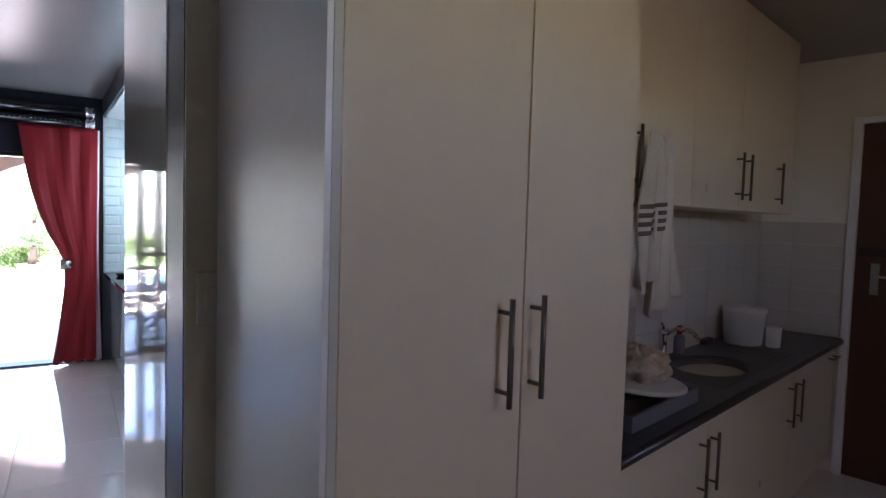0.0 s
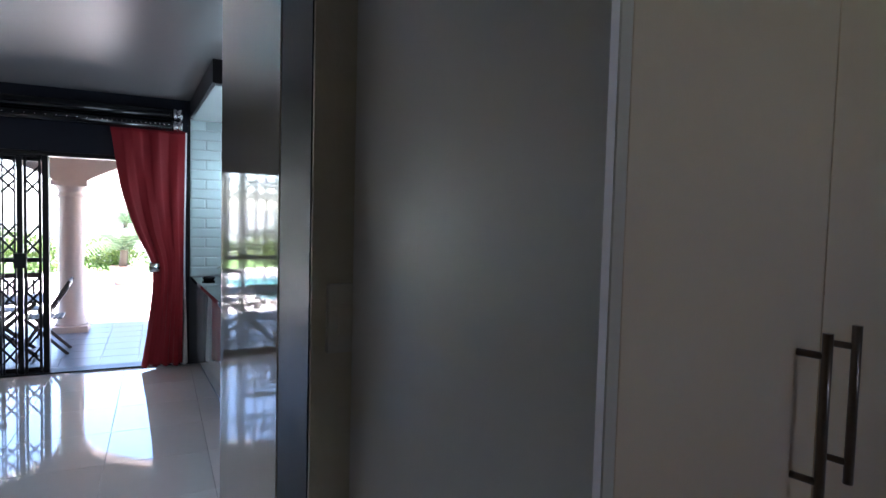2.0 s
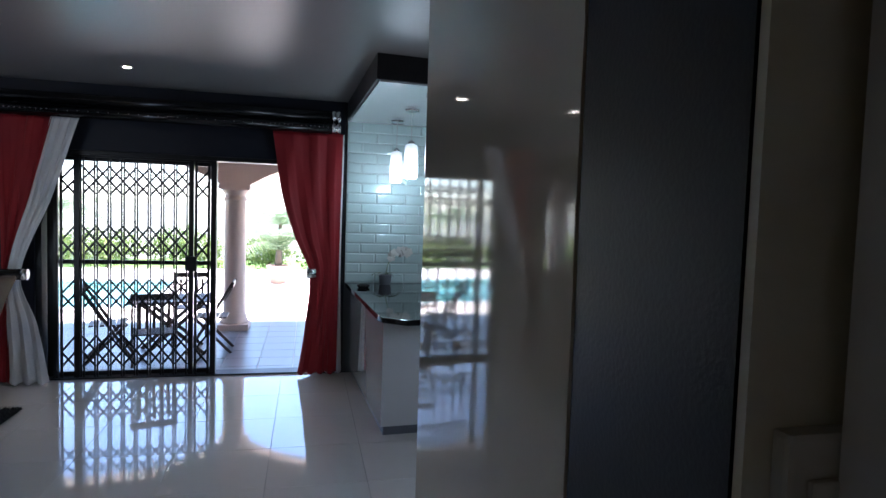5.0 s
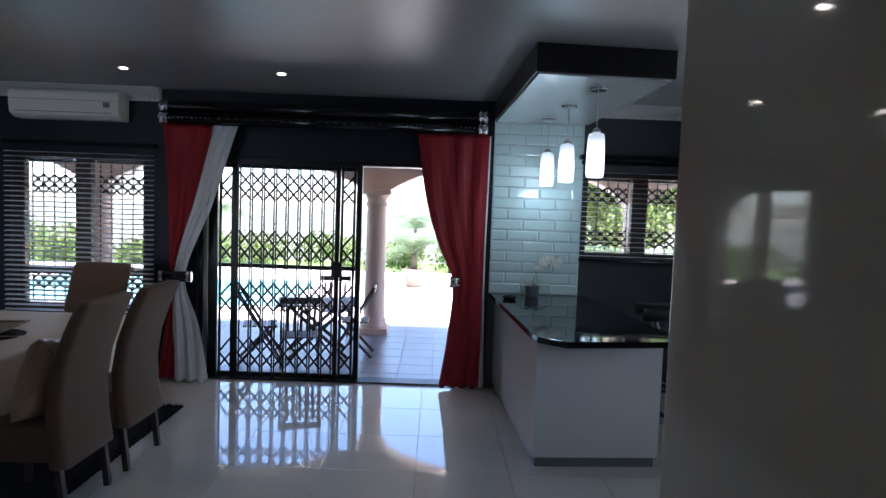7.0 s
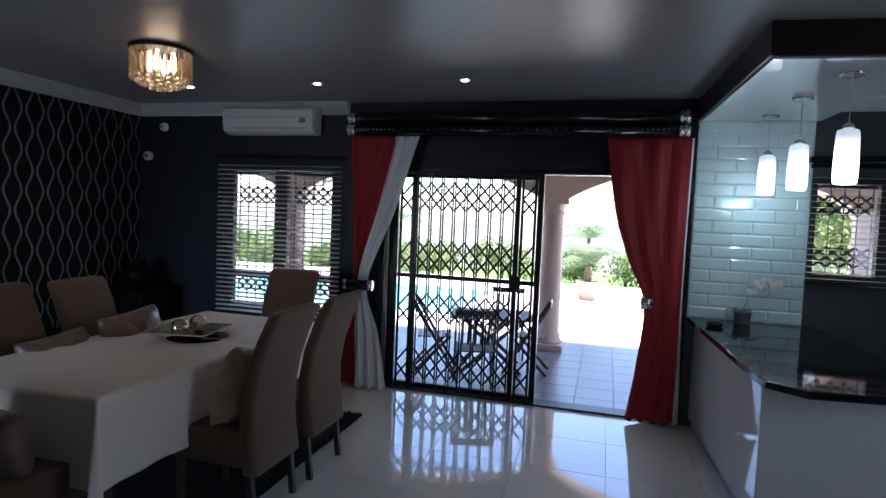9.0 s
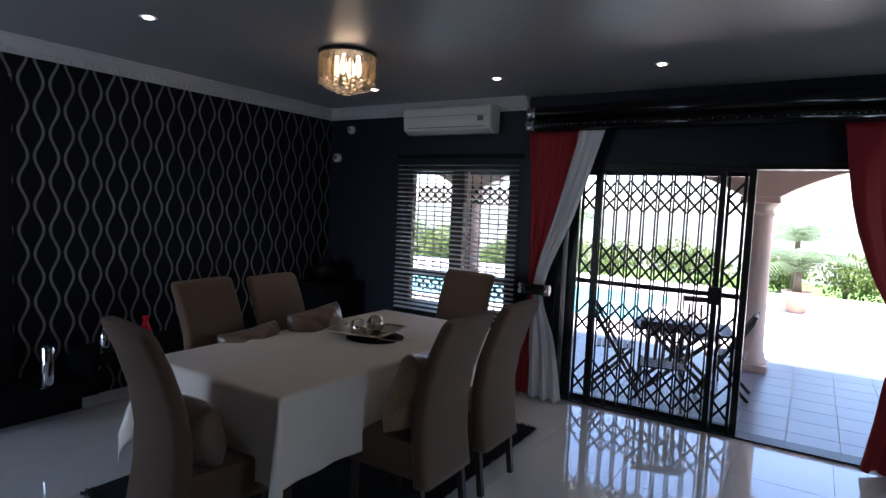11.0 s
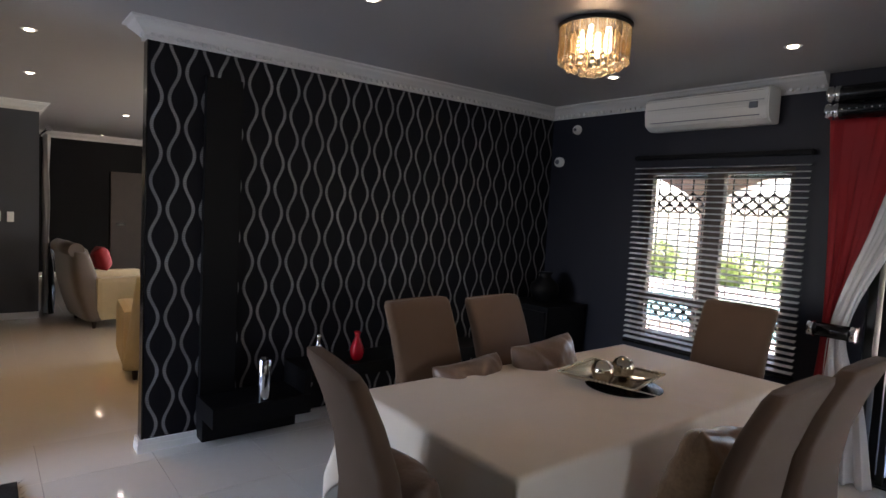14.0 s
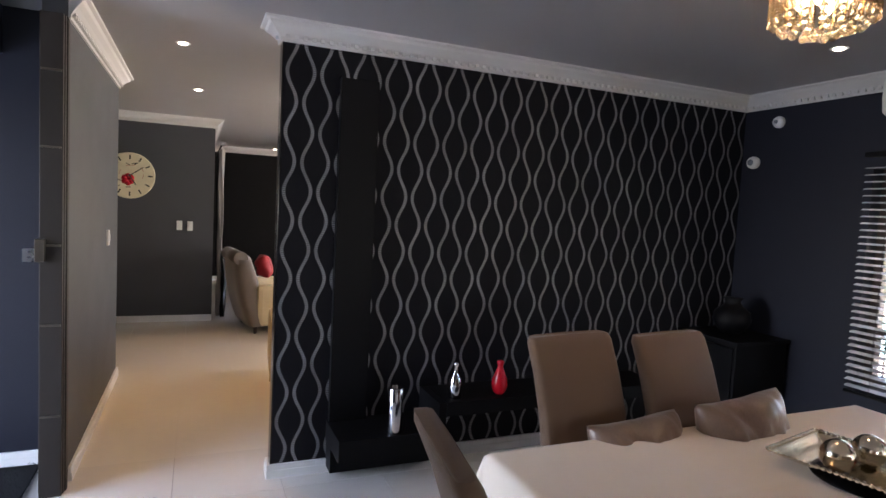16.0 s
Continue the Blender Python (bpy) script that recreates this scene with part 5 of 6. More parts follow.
cup = thing("tall_cupboard", SP, "tall white melamine cupboard with two doors", "cupboard")
part("body", prism(bmesh.new(), [(-0.004, 0.02), (0.966, 0.02), (0.966, 0.598), (0.084, 0.598)], 0.0, CEIL - 0.002, 0.002), M["white_melamine"], cup)
part("edge_strip", boxed(-0.0083, 0.0085, -0.001, 0.019, 0.0, CEIL - 0.003, 0.001), M["edge_strip"], cup)
part("side_panel", prism(bmesh.new(), [(-0.0205, 0.001), (-0.0085, 0.001), (0.0835, 0.597), (0.0715, 0.597)], 0.0, CEIL - 0.002, 0.001), M["white_panel"], cup, "white satin side panel")
for a, b, h in ((0.011, 0.490, 0.410), (0.495, 0.966, 0.520)):
    d = part("door", boxed(a, b, 0.0, 0.0185, 0.08, CEIL - 0.03, 0.002), M["white_melamine"], cup)
    bar_handle(d, h, 0.0, 1.225, 1.452)

# sink run
for i, (a, b) in enumerate(((0.975, 1.86), (1.86, 3.03), (3.03, 3.99))):
    c = thing("sink_cabinet", SP, "white melamine base cabinet with bar handles", "cabinet", "scullery base cabinets")
    part("body", boxed(a + 0.001, b - 0.001, 0.12, 0.595, 0.1, 0.862), M["white_melamine"], c)
    part("plinth", boxed(a + 0.001, b - 0.001, 0.16, 0.595, 0.0, 0.1), M["white_melamine"], c)
    for d0, d1 in ((a + 0.002, b - 0.002),):
        d = part("door", boxed(d0, d1, 0.10, 0.119, 0.1, 0.855, 0.002), M["white_melamine"], c)
        if i == 0:
            bar_handle(d, 1.785, 0.10, 0.55, 0.785)
        elif i == 1:
            bar_handle(d, 1.895, 0.10, 0.55, 0.785)
            bar_handle(d, 2.965, 0.10, 0.55, 0.785)
        else:
            bar_handle(d, 3.11, 0.10, 0.55, 0.785)
            bar_handle(d, 3.78, 0.10, 0.79, 0.79, True)
# worktop with the sink's cut-out
wt = thing("scullery_worktop", SP, "dark speckled laminate worktop with a rounded front", "worktop")
bm = bmesh.new()
S0, S1, T0, T1 = 2.10, 3.15, 0.14, 0.54
box(bm, 0.972, S0, 0.07, 0.598, 0.862, 0.90)
box(bm, S1, 3.995, 0.07, 0.598, 0.862, 0.90)
box(bm, S0, S1, 0.07, T0, 0.862, 0.90)
box(bm, S0, S1, T1, 0.598, 0.862, 0.90)
part("slab", bm, M["laminate"], wt)
part("nosing", bar(bmesh.new(), (0.972, 0.072, 0.881), (3.995, 0.072, 0.881), 0.0195, 12), M["laminate"], wt)
sk = thing("sink", SP, "stainless steel sink with a round bowl and drainer", "sink")


def sink_f(u, v):
    x, y = S0 - 0.01 + (S1 - S0 + 0.02) * u, T0 - 0.01 + (T1 - T0 + 0.02) * v
    r = math.hypot((x - 2.52) / 0.24, (y - 0.34) / 0.17)
    z = 0.903 - 0.15 * max(0, min(1, (1.0 - r) * 4))
    if x > 2.82:
        z -= 0.004 * (0.5 + 0.5 * math.sin(2 * math.pi * y / 0.04)) * min(1, (x - 2.82) * 20)
    return (x, y, z)


part("basin", grid(bmesh.new(), 90, 40, sink_f), M["sink_steel"], sk)
part("plug", lathe(bmesh.new(), [(0.03, 0), (0.034, 0.004), (0.01, 0.006)], (2.52, 0.34, 0.755)), M["chrome"], sk)
tap = thing("tap", SP, "chrome mixer tap behind the sink", "tap")
bm = bmesh.new()
lathe(bm, [(0.028, 0), (0.028, 0.01), (0.018, 0.02), (0.018, 0.12), (0.024, 0.13), (0.024, 0.16), (0.012, 0.165)], (2.45, 0.565, 0.90), 18)
part("body", bm, M["chrome"], tap)
bm = bmesh.new()
pts = [(2.45, 0.565, 1.03), (2.46, 0.50, 1.07), (2.47, 0.43, 1.07), (2.475, 0.39, 1.03)]
for a, b in zip(pts, pts[1:]):
    bar(bm, a, b, 0.011, 10)
part("spout", bm, M["chrome"], tap)
part("lever", bar(bmesh.new(), (2.45, 0.565, 1.065), (2.39, 0.55, 1.10), 0.007, 8), M["chrome"], tap)

rack = thing("dish_tray", SP, "grey plastic draining tray on the worktop", "tray")
bm = bmesh.new()
box(bm, 1.30, 1.85, 0.14, 0.52, 0.902, 0.912)
for a in ((1.30, 1.315, 0.14, 0.52), (1.835, 1.85, 0.14, 0.52), (1.315, 1.835, 0.14, 0.155), (1.315, 1.835, 0.505, 0.52)):
    box(bm, a[0], a[1], a[2], a[3], 0.912, 0.958)
part("tub", bm, M["plastic_grey"], rack)
solo("chopping_board", lathe(bmesh.new(), [(0.19, 0), (0.20, 0.006), (0.20, 0.014), (0.19, 0.02)], seg=40), M["plastic_white"], "round white board lying on the draining tray", "board", SP @ pose(1.68, 0.33, 0.968, 3, 3, 0))


def crumple(u, v):
    a, b = 2 * math.pi * u, math.pi * v
    r = 0.115 * (1 + 0.35 * noise.noise(Vector((math.cos(a) * 2.2, math.sin(a) * 2.2, v * 5))) + 0.18 * noise.noise(Vector((math.cos(a) * 5, math.sin(a) * 5, v * 11))))
    return (r * math.sin(b) * math.cos(a), r * math.sin(b) * math.sin(a), 0.06 - 0.62 * r * math.cos(b))


solo("dish_cloth", grid(bmesh.new(), 40, 24, crumple), M["striped_cloth"], "crumpled brown and white dish cloth on the board", "cloth", SP @ pose(1.69, 0.32, 0.985))
bk = thing("tub", SP, "white plastic tub with a lid on the worktop", "container")
part("body", lathe(bmesh.new(), [(0.10, 0), (0.105, 0.005), (0.118, 0.19), (0.122, 0.195)], (3.27, 0.44, 0.90), 28), M["plastic_white"], bk)
part("lid", lathe(bmesh.new(), [(0.126, 0), (0.127, 0.02), (0.115, 0.028)], (3.27, 0.44, 1.095), 28), M["plastic_white"], bk)
solo("cup", lathe(bmesh.new(), [(0.035, 0), (0.038, 0.004), (0.042, 0.12), (0.038, 0.12), (0.033, 0.01)], seg=20), M["plastic_white"], "small white cup beside the tub", "cup", SP @ pose(3.30, 0.28, 0.90))
bt = thing("soap_bottle", SP, "small red-capped bottle behind the sink", "bottle")
part("body", lathe(bmesh.new(), [(0.028, 0), (0.03, 0.004), (0.03, 0.09), (0.012, 0.11)], (2.66, 0.57, 0.90), 18), M["plastic_grey"], bt)
part("cap", lathe(bmesh.new(), [(0.014, 0), (0.014, 0.04), (0.008, 0.045)], (2.66, 0.57, 1.01), 14), M["red_glass"], bt)
solo("scourer", boxed(3.0, 3.11, 0.55, 0.59, 0.901, 0.935, 0.008), M["ink"], "black scouring pad behind the sink", "sponge", SP)

# wall cabinets above
for i, (a, b) in enumerate(((0.968, 1.99), (1.99, 2.565), (2.565, 3.45))):
    c = thing("wall_cabinet", SP, "white melamine wall cabinet with bar handles", "cabinet", "scullery wall cabinets")
    part("body", boxed(a + 0.001, b - 0.001, 0.29, 0.597, 1.69, CEIL - 0.002), M["white_melamine"], c)
    d = part("door", boxed(a + 0.002, b - 0.002, 0.27, 0.289, 1.69, CEIL - 0.02, 0.002), M["white_melamine"], c)
    if i == 0:
        bar_handle(d, 1.46, 0.27, 1.74, 1.968)
    else:
        bar_handle(d, 2.51 if i == 1 else 2.625, 0.27, 1.74, 1.968)
        if i == 2:
            bar_handle(d, 3.14, 0.27, 1.74, 1.968)

# towel hung over the first handle
tw = thing("hand_towel", SP, "beige hand towel with brown stripes hung on a cabinet handle", "towel")


def towel_f(u0, wid, top, bot, seed, dv=0.0):
    def f(u, v):
        z = top + (bot - top) * v + 0.07 * (u - 0.5) * v * v
        w = wid * (0.30 + 0.70 * min(1, v * 1.8))
        return (u0 + (u - 0.5) * w + 0.015 * math.sin(5 * v + seed), 0.205 + dv + 0.022 * math.sin(11 * u + 4 * v + seed) * (0.4 + v), z)
    return f


part("cloth", grid(bmesh.new(), 30, 36, towel_f(1.50, 0.18, 1.94, 1.40, 0.2)), M["towel"], tw, "", 0.010)
part("cloth", grid(bmesh.new(), 30, 36, towel_f(1.63, 0.22, 1.94, 1.30, 2.0, 0.01)), M["towel"], tw, "", 0.010)
for k in range(4):
    z0 = 0.47 + 0.055 * k
    g = towel_f(1.50, 0.182, 1.94, 1.40, 0.2, -0.008)
    part("stripe", grid(bmesh.new(), 30, 2, lambda u, v: g(u, z0 + 0.028 * v)), M["towel_stripe"], tw, "brown woven stripe", 0.004)

# scullery door at the end
dr = tagged(new("door_scullery"), "dark brown panelled wooden door, closed", "door", "", "structure")
dr.matrix_basis = SP
part("frame_jamb", boxed(3.98, 4.13, 0.03, 0.078, 0, 2.325, 0.003), M["white_trim"], dr)
part("frame_jamb", boxed(3.98, 4.13, -0.755, -0.71, 0, 2.325, 0.003), M["white_trim"], dr)
part("frame_head", boxed(3.98, 4.13, -0.71, 0.03, 2.285, 2.325, 0.003), M["white_trim"], dr)
part("leaf", boxed(4.02, 4.06, -0.712, 0.032, -0.01, 2.287, 0.002), M["brown_door"], dr)
part("lock_rail", boxed(4.008, 4.02, -0.70, 0.02, 1.44, 1.50, 0.003), M["dark_wood"], dr)
lv = part("handle_plate", boxed(4.012, 4.02, -0.10, -0.055, 1.20, 1.40, 0.003), M["steel"], dr, "steel lever handle")
part("lever", bar(bmesh.new(), (3.985, -0.078, 1.32), (3.985, -0.19, 1.315), 0.008, 8), M["steel"], lv)
part("spindle", bar(bmesh.new(), (4.012, -0.078, 1.32), (3.985, -0.078, 1.32), 0.008, 8), M["steel"], lv)

# frame of the added opening for the scullery fill lamp, unseen behind the camera
sw_t = tagged(new("window_scullery"), "unseen white frame added round the scullery fill lamp's opening", "window", "", "structure")
for a in ((0.9, 0.95, 2.0, 2.4), (2.25, 2.3, 2.0, 2.4), (0.95, 2.25, 2.0, 2.05), (0.95, 2.25, 2.35, 2.4)):
    part("window_frame", boxed(a[0], a[1], -1.93, -1.87, a[2], a[3], 0.003), M["white_trim"], sw_t)

# ---- hall, lounge ----
clock = thing("wall_clock", pose(-10.095, 2.11, 1.91, 0, 90, 0), "large round cream wall clock with a red flower", "clock")
part("face", lathe(bmesh.new(), [(0.285, 0), (0.295, 0.006), (0.295, 0.016), (0.285, 0.022)], seg=48), M["clock_face"], clock)
for i in range(12):
    a = 2 * math.pi * i / 12
    ob = part("numeral", boxed(-0.028, 0.028, -0.009, 0.009, 0.022, 0.024), M["ink"], clock)
    ob.matrix_basis = pose(0.235 * math.cos(a), 0.235 * math.sin(a), 0, 0, 0, math.degrees(a))
for a, ln in ((0.55, 0.14), (2.2, 0.19)):
    hb = part("clock_hand", boxed(-0.02, ln, -0.006, 0.006, 0.028, 0.031), M["ink"], clock)
    hb.matrix_basis = pose(0, 0, 0, 0, 0, math.degrees(a))
for i in range(6):
    a = 2 * math.pi * i / 6
    part("petal", lathe(bmesh.new(), [(0.001, 0.0), (0.04, 0.003), (0.001, 0.006)], (0.05 + 0.04 * math.cos(a), -0.02 + 0.04 * math.sin(a), 0.022), 14), M["red_glass"], clock, "red painted petal")
for i in range(14):
    a = rnd.uniform(0, 6.28)
    r = rnd.uniform(0.1, 0.2)
    ob = part("leaf_motif", boxed(-0.03, 0.03, -0.005, 0.005, 0.022, 0.0235), M["terracotta"] if i % 2 else M["ink"], clock)
    ob.matrix_basis = pose(r * math.cos(a), r * math.sin(a), 0, 0, 0, rnd.uniform(0, 180))

# folded steel gate at the hall corner
fg = thing("folded_gate", pose(0, 0, 0), "dark bronze steel security gate folded against the wall", "security gate")
for x0, x1, y0, y1 in ((-5.35, -5.30, 2.13, 2.262), (-5.298, -5.27, 2.14, 2.255), (-5.268, -5.24, 2.145, 2.25)):
    part("channel", boxed(x0, x1, y0, y1, 0.0, 2.60, 0.004), M["bronze_metal"], fg)
for z in (0.45, 0.95, 1.38, 1.9, 2.3):
    part("rivet_strap", boxed(-5.238, -5.232, 2.15, 2.245, z, z + 0.012), M["handle_metal"], fg)
part("lock_box", boxed(-5.24, -5.205, 2.13, 2.175, 1.30, 1.42, 0.004), M["handle_metal"], fg)
part("key", boxed(-5.222, -5.218, 2.075, 2.13, 1.30, 1.37, 0.001), M["steel"], fg, "small steel key in the lock")


def shaggy_mat(x, y, hx, hy):
    t = thing("door_mat", pose(x, y, 0.001), "black shaggy door mat on the tiles by the entrance", "mat", "entrance mats")
    part("backing", boxed(-hx, hx, -hy, hy, 0, 0.018, 0.004), M["rug"], t)
    bm = bmesh.new()
    for i in range(1800):
        u, v = rnd.uniform(-hx - 0.01, hx + 0.01), rnd.uniform(-hy - 0.01, hy + 0.01)
        a = rnd.uniform(0, 6.28)
        bm.faces.new([bm.verts.new(p) for p in ((u - 0.004, v, 0.012), (u + 0.004, v, 0.012), (u + 0.025 * math.cos(a), v + 0.025 * math.sin(a), rnd.uniform(0.02, 0.04)))])
    tagged(part("pile", bm, M["rug"], t), kind="stuff")


shaggy_mat(-4.62, 2.40, 0.42, 0.30)
shaggy_mat(-5.42, 1.70, 0.26, 0.36)


def lounge_chair(m, wide, label, group, back_mat):
    t = thing("armchair" if wide < 1.2 else "sofa", m, label, "armchair" if wide < 1.2 else "sofa", group)
    w = wide / 2
    part("seat", boxed(-w + 0.16, w - 0.16, -0.30, 0.40, 0.12, 0.46, 0.06), M["cream_leather"], t)
    for s in (-1, 1):
        part("armrest", boxed(min(s * (w - 0.17), s * w), max(s * (w - 0.17), s * w), -0.36, 0.40, 0.10, 0.62, 0.06), M["cream_leather"], t)

    def backf(u, v):
        a = 2 * math.pi * u
        z = 0.10 + 0.82 * v
        th = 0.10 + 0.05 * math.sin(math.pi * v)
        lean = -0.36 - 0.16 * v
        cx = math.copysign(abs(math.cos(a)) ** 0.3, math.cos(a)) * w * (1 - 0.10 * v)
        return (cx, lean + math.copysign(abs(math.sin(a)) ** 0.6, math.sin(a)) * th, z + 0.05 * (1 - (cx / w) ** 2) * v)
    bm = grid(bmesh.new(), 36, 14, backf)
    bmesh.ops.remove_doubles(bm, verts=bm.verts, dist=0.002)
    bmesh.ops.holes_fill(bm, edges=bm.edges)
    part("backrest", bm, back_mat, t)
    part("back_roll", bar(bmesh.new(), (-w * 0.86, -0.56, 0.95), (w * 0.86, -0.56, 0.95), 0.085, 18), back_mat, t)
    for x in (-w + 0.1, w - 0.1):
        for y in (-0.36, 0.32):
            part("foot", bar(bmesh.new(), (x, y, 0.0), (x, y, 0.12), 0.02, 10, 0.03), M["dark_wood"], t)
    return t


lounge_chair(pose(-9.60, 3.92, 0, 0, 0, 8), 0.95, "cream armchair with a taupe rolled back", "lounge seats", M["taupe_velvet"])
lounge_chair(pose(-9.1, 5.0, 0, 0, 0, 70), 0.95, "cream leather lounge armchair", "lounge seats", M["cream_leather"])
lounge_chair(pose(-7.1, 4.40, 0, 0, 0, 85), 1.7, "cream leather sofa with its back to the hall", "lounge seats", M["cream_leather"])
cushion(pose(-9.70, 3.76, 0.80, 15, 0, 0), 0.34, 0.30, "bright red cushion on the lounge armchair", M["red_cloth"])
solo("throw", grid(bmesh.new(), 8, 20, lambda u, v: (-6.52 + 0.02 * math.sin(7 * u), 3.62 + 0.26 * u, 0.99 - 0.78 * v + 0.02 * math.sin(8 * v))), M["dark_wood"], "dark throw hanging over the sofa's side", "throw", solid=0.012)
lc = thing("lounge_curtain", pose(0, 0, 0), "grey gathered curtain on a chrome pole", "curtain")
part("panel", drape([(2.36, -10.65), (1.2, -10.62), (0.0, -10.66)], [(2.36, -10.30), (1.2, -10.33), (0.0, -10.28)], 3.22, 5, 0.03, 2.36, 0.03, 0.8), M["grey_sheer"], lc, "", 0.004)
part("pole", bar(bmesh.new(), (-13.8, 3.22, 2.42), (-10.22, 3.22, 2.42), 0.016, 12), M["chrome"], lc)
part("finial", bar(bmesh.new(), (-10.22, 3.22, 2.42), (-10.12, 3.22, 2.42), 0.035, 16), M["chrome"], lc)
part("dark_panel", drape([(0.95, -10.64), (0.0, -10.66)], [(0.95, -10.2), (0.0, -10.18)], 3.27, 4, 0.03, 0.95, 0.03, 0.1), M["black_lacquer"], lc, "dark lower band", 0.004)
ld = tagged(new("door_lounge"), "dark wooden lounge door, closed", "door", "", "structure")
part("leaf", boxed(-14.296, -14.25, 4.55, 5.35, 0.0, 2.05, 0.004), M["dark_wood"], ld)
part("handle", bar(bmesh.new(), (-14.22, 4.66, 1.02), (-14.22, 4.80, 1.02), 0.012, 8), M["steel"], ld)

# ---- outside ----
structure("ground", boxed(-200, 200, NW + 0.26, 260, -0.62, -0.5), M["lawn"], "green lawn reaching to the distance", "ground")
structure("terrace_base", boxed(-16, 10, NW + 0.25, 10.95, -0.5, -0.193), M["plaster"], "raised terrace slab", "terrace")
structure("pavement", boxed(-16, 14, 10.95, 20.0, -0.5, -0.215), M["paving"], "pale sunlit paving beyond the terrace", "pavement")
pool = thing("swimming_pool", pose(0, 0, 0), "turquoise swimming pool set in pale paving", "pool")
part("water", boxed(-9.5, -3.0, 12.4, 16.6, -0.214, -0.195), M["water"], pool)
for a in ((-9.75, -2.75, 12.15, 12.4), (-9.75, -2.75, 16.6, 16.85), (-9.75, -9.5, 12.4, 16.6), (-3.0, -2.75, 12.4, 16.6)):
    part("coping", boxed(a[0], a[1], a[2], a[3], -0.214, -0.165, 0.006), M["paving"], pool)
# made-up pale wall up to the horizon, stands in for the white glare
structure("wall_boundary", boxed(-40, 40, 27, 27.3, -0.5, 1.72), M["glare_pale"], "pale wall added for the white glare beyond the garden", "wall")


def column(x):
    t = thing("column", pose(x, 10.45, -0.185), "peach plastered round column with moulded capital", "column", "terrace columns")
    part("base", boxed(-0.22, 0.22, -0.22, 0.22, 0, 0.09, 0.01), M["plaster"], t)
    part("shaft", lathe(bmesh.new(), [(0.20, 0.09), (0.205, 0.13), (0.18, 0.17), (0.19, 0.20), (0.165, 0.24), (0.16, 0.5), (0.15, 1.92), (0.17, 1.94), (0.17, 1.97), (0.152, 1.99), (0.155, 2.03), (0.19, 2.08), (0.20, 2.10)], seg=36), M["plaster"], t)
    part("capital", boxed(-0.22, 0.22, -0.22, 0.22, 2.10, 2.174, 0.008), M["plaster"], t)


COLS = (-13.05, -9.0, -5.17, -1.02, 2.89, 6.5)
for x in COLS:
    column(x)
bm = bmesh.new()
for x0, x1 in zip(COLS, COLS[1:]):
    n = 24
    lo = []
    for i in range(n + 1):
        k = -1 + 2 * i / n
        a, b = x0 + 0.20, x1 - 0.20
        lo.append((a + (b - a) * i / n, 1.99 + 0.42 * max(0, 1 - abs(k) ** 2.6)))
    lo = [(x0, 1.99)] + lo + [(x1, 1.99)]
    for (xa, za), (xb, zb) in zip(lo, lo[1:]):
        vs = [bm.verts.new(p) for p in ((xa, 10.30, za), (xb, 10.30, zb), (xb, 10.30, 2.85), (xa, 10.30, 2.85), (xa, 10.60, za), (xb, 10.60, zb), (xb, 10.60, 2.85), (xa, 10.60, 2.85))]
        for f in ((0, 1, 2, 3), (5, 4, 7, 6), (4, 5, 1, 0), (3, 2, 6, 7)):
            bm.faces.new([vs[i] for i in f])
structure("arcade", bm, M["plaster"], "peach plastered arches between the terrace columns", "arcade")
structure("terrace_roof", boxed(-16, 10, NW + 0.25, 10.75, 2.85, 3.0), M["plaster"], "flat plastered terrace roof", "roof")
structure("roof_slab", boxed(-14.7, 5.1, -2.2, NW + 0.25, CEIL + 0.125, 3.0), M["plaster"], "flat roof over the rooms", "roof")

# folding terrace furniture


def folding_chair(m):
    t = thing("folding_chair", m, "dark slatted wooden folding chair on the terrace", "chair", "terrace chairs")
    for x in (-0.21, 0.21):
        part("back_leg", flat_bar(bmesh.new(), (0.28, 0, 0), (-0.26, 0, 0.90), 0.035, 0.022), M["teak"], t).matrix_basis = pose(x, 0, 0, 0, 0, 90)
        part("front_leg", flat_bar(bmesh.new(), (-0.24, 0, 0), (0.20, 0, 0.46), 0.035, 0.022), M["teak"], t).matrix_basis = pose(x * 0.88, 0, 0, 0, 0, 90)
    sl = mesh_of("slat", boxed(-0.20, 0.20, -0.022, 0.022, -0.008, 0.008, 0.003), M["teak"])
    for i in range(7):
        shared("slat", sl, t, pose(0, -0.16 + 0.055 * i, 0.45))
    up = mesh_of("back_slat", boxed(-0.016, 0.016, -0.007, 0.007, 0, 0.36, 0.003), M["teak"])
    for i in range(5):
        shared("back_slat", up, t, pose(-0.14 + 0.07 * i, -0.055, 0.50, 31, 0, 0))
    part("top_rail", boxed(-0.225, 0.225, -0.26, -0.235, 0.83, 0.90, 0.006), M["teak"], t)
    return t


fc = folding_chair(pose(-2.20, 8.55, -0.185, 0, 0, -75))
copy_thing(fc, pose(-1.12, 9.0, -0.185, 0, 0, 92))
copy_thing(fc, pose(-1.58, 8.00, -0.185, 0, 0, 15))
copy_thing(fc, pose(-1.50, 9.72, -0.185, 0, 0, 190))
tt = thing("terrace_table", pose(-1.58, 8.95, -0.185, 0, 0, 12), "dark slatted wooden table on crossed legs", "table")
sl = mesh_of("slat", boxed(-0.50, 0.50, -0.04, 0.04, 0.66, 0.685, 0.003), M["teak"])
for i in range(8):
    shared("slat", sl, tt, pose(0, -0.33 + 0.094 * i, 0))
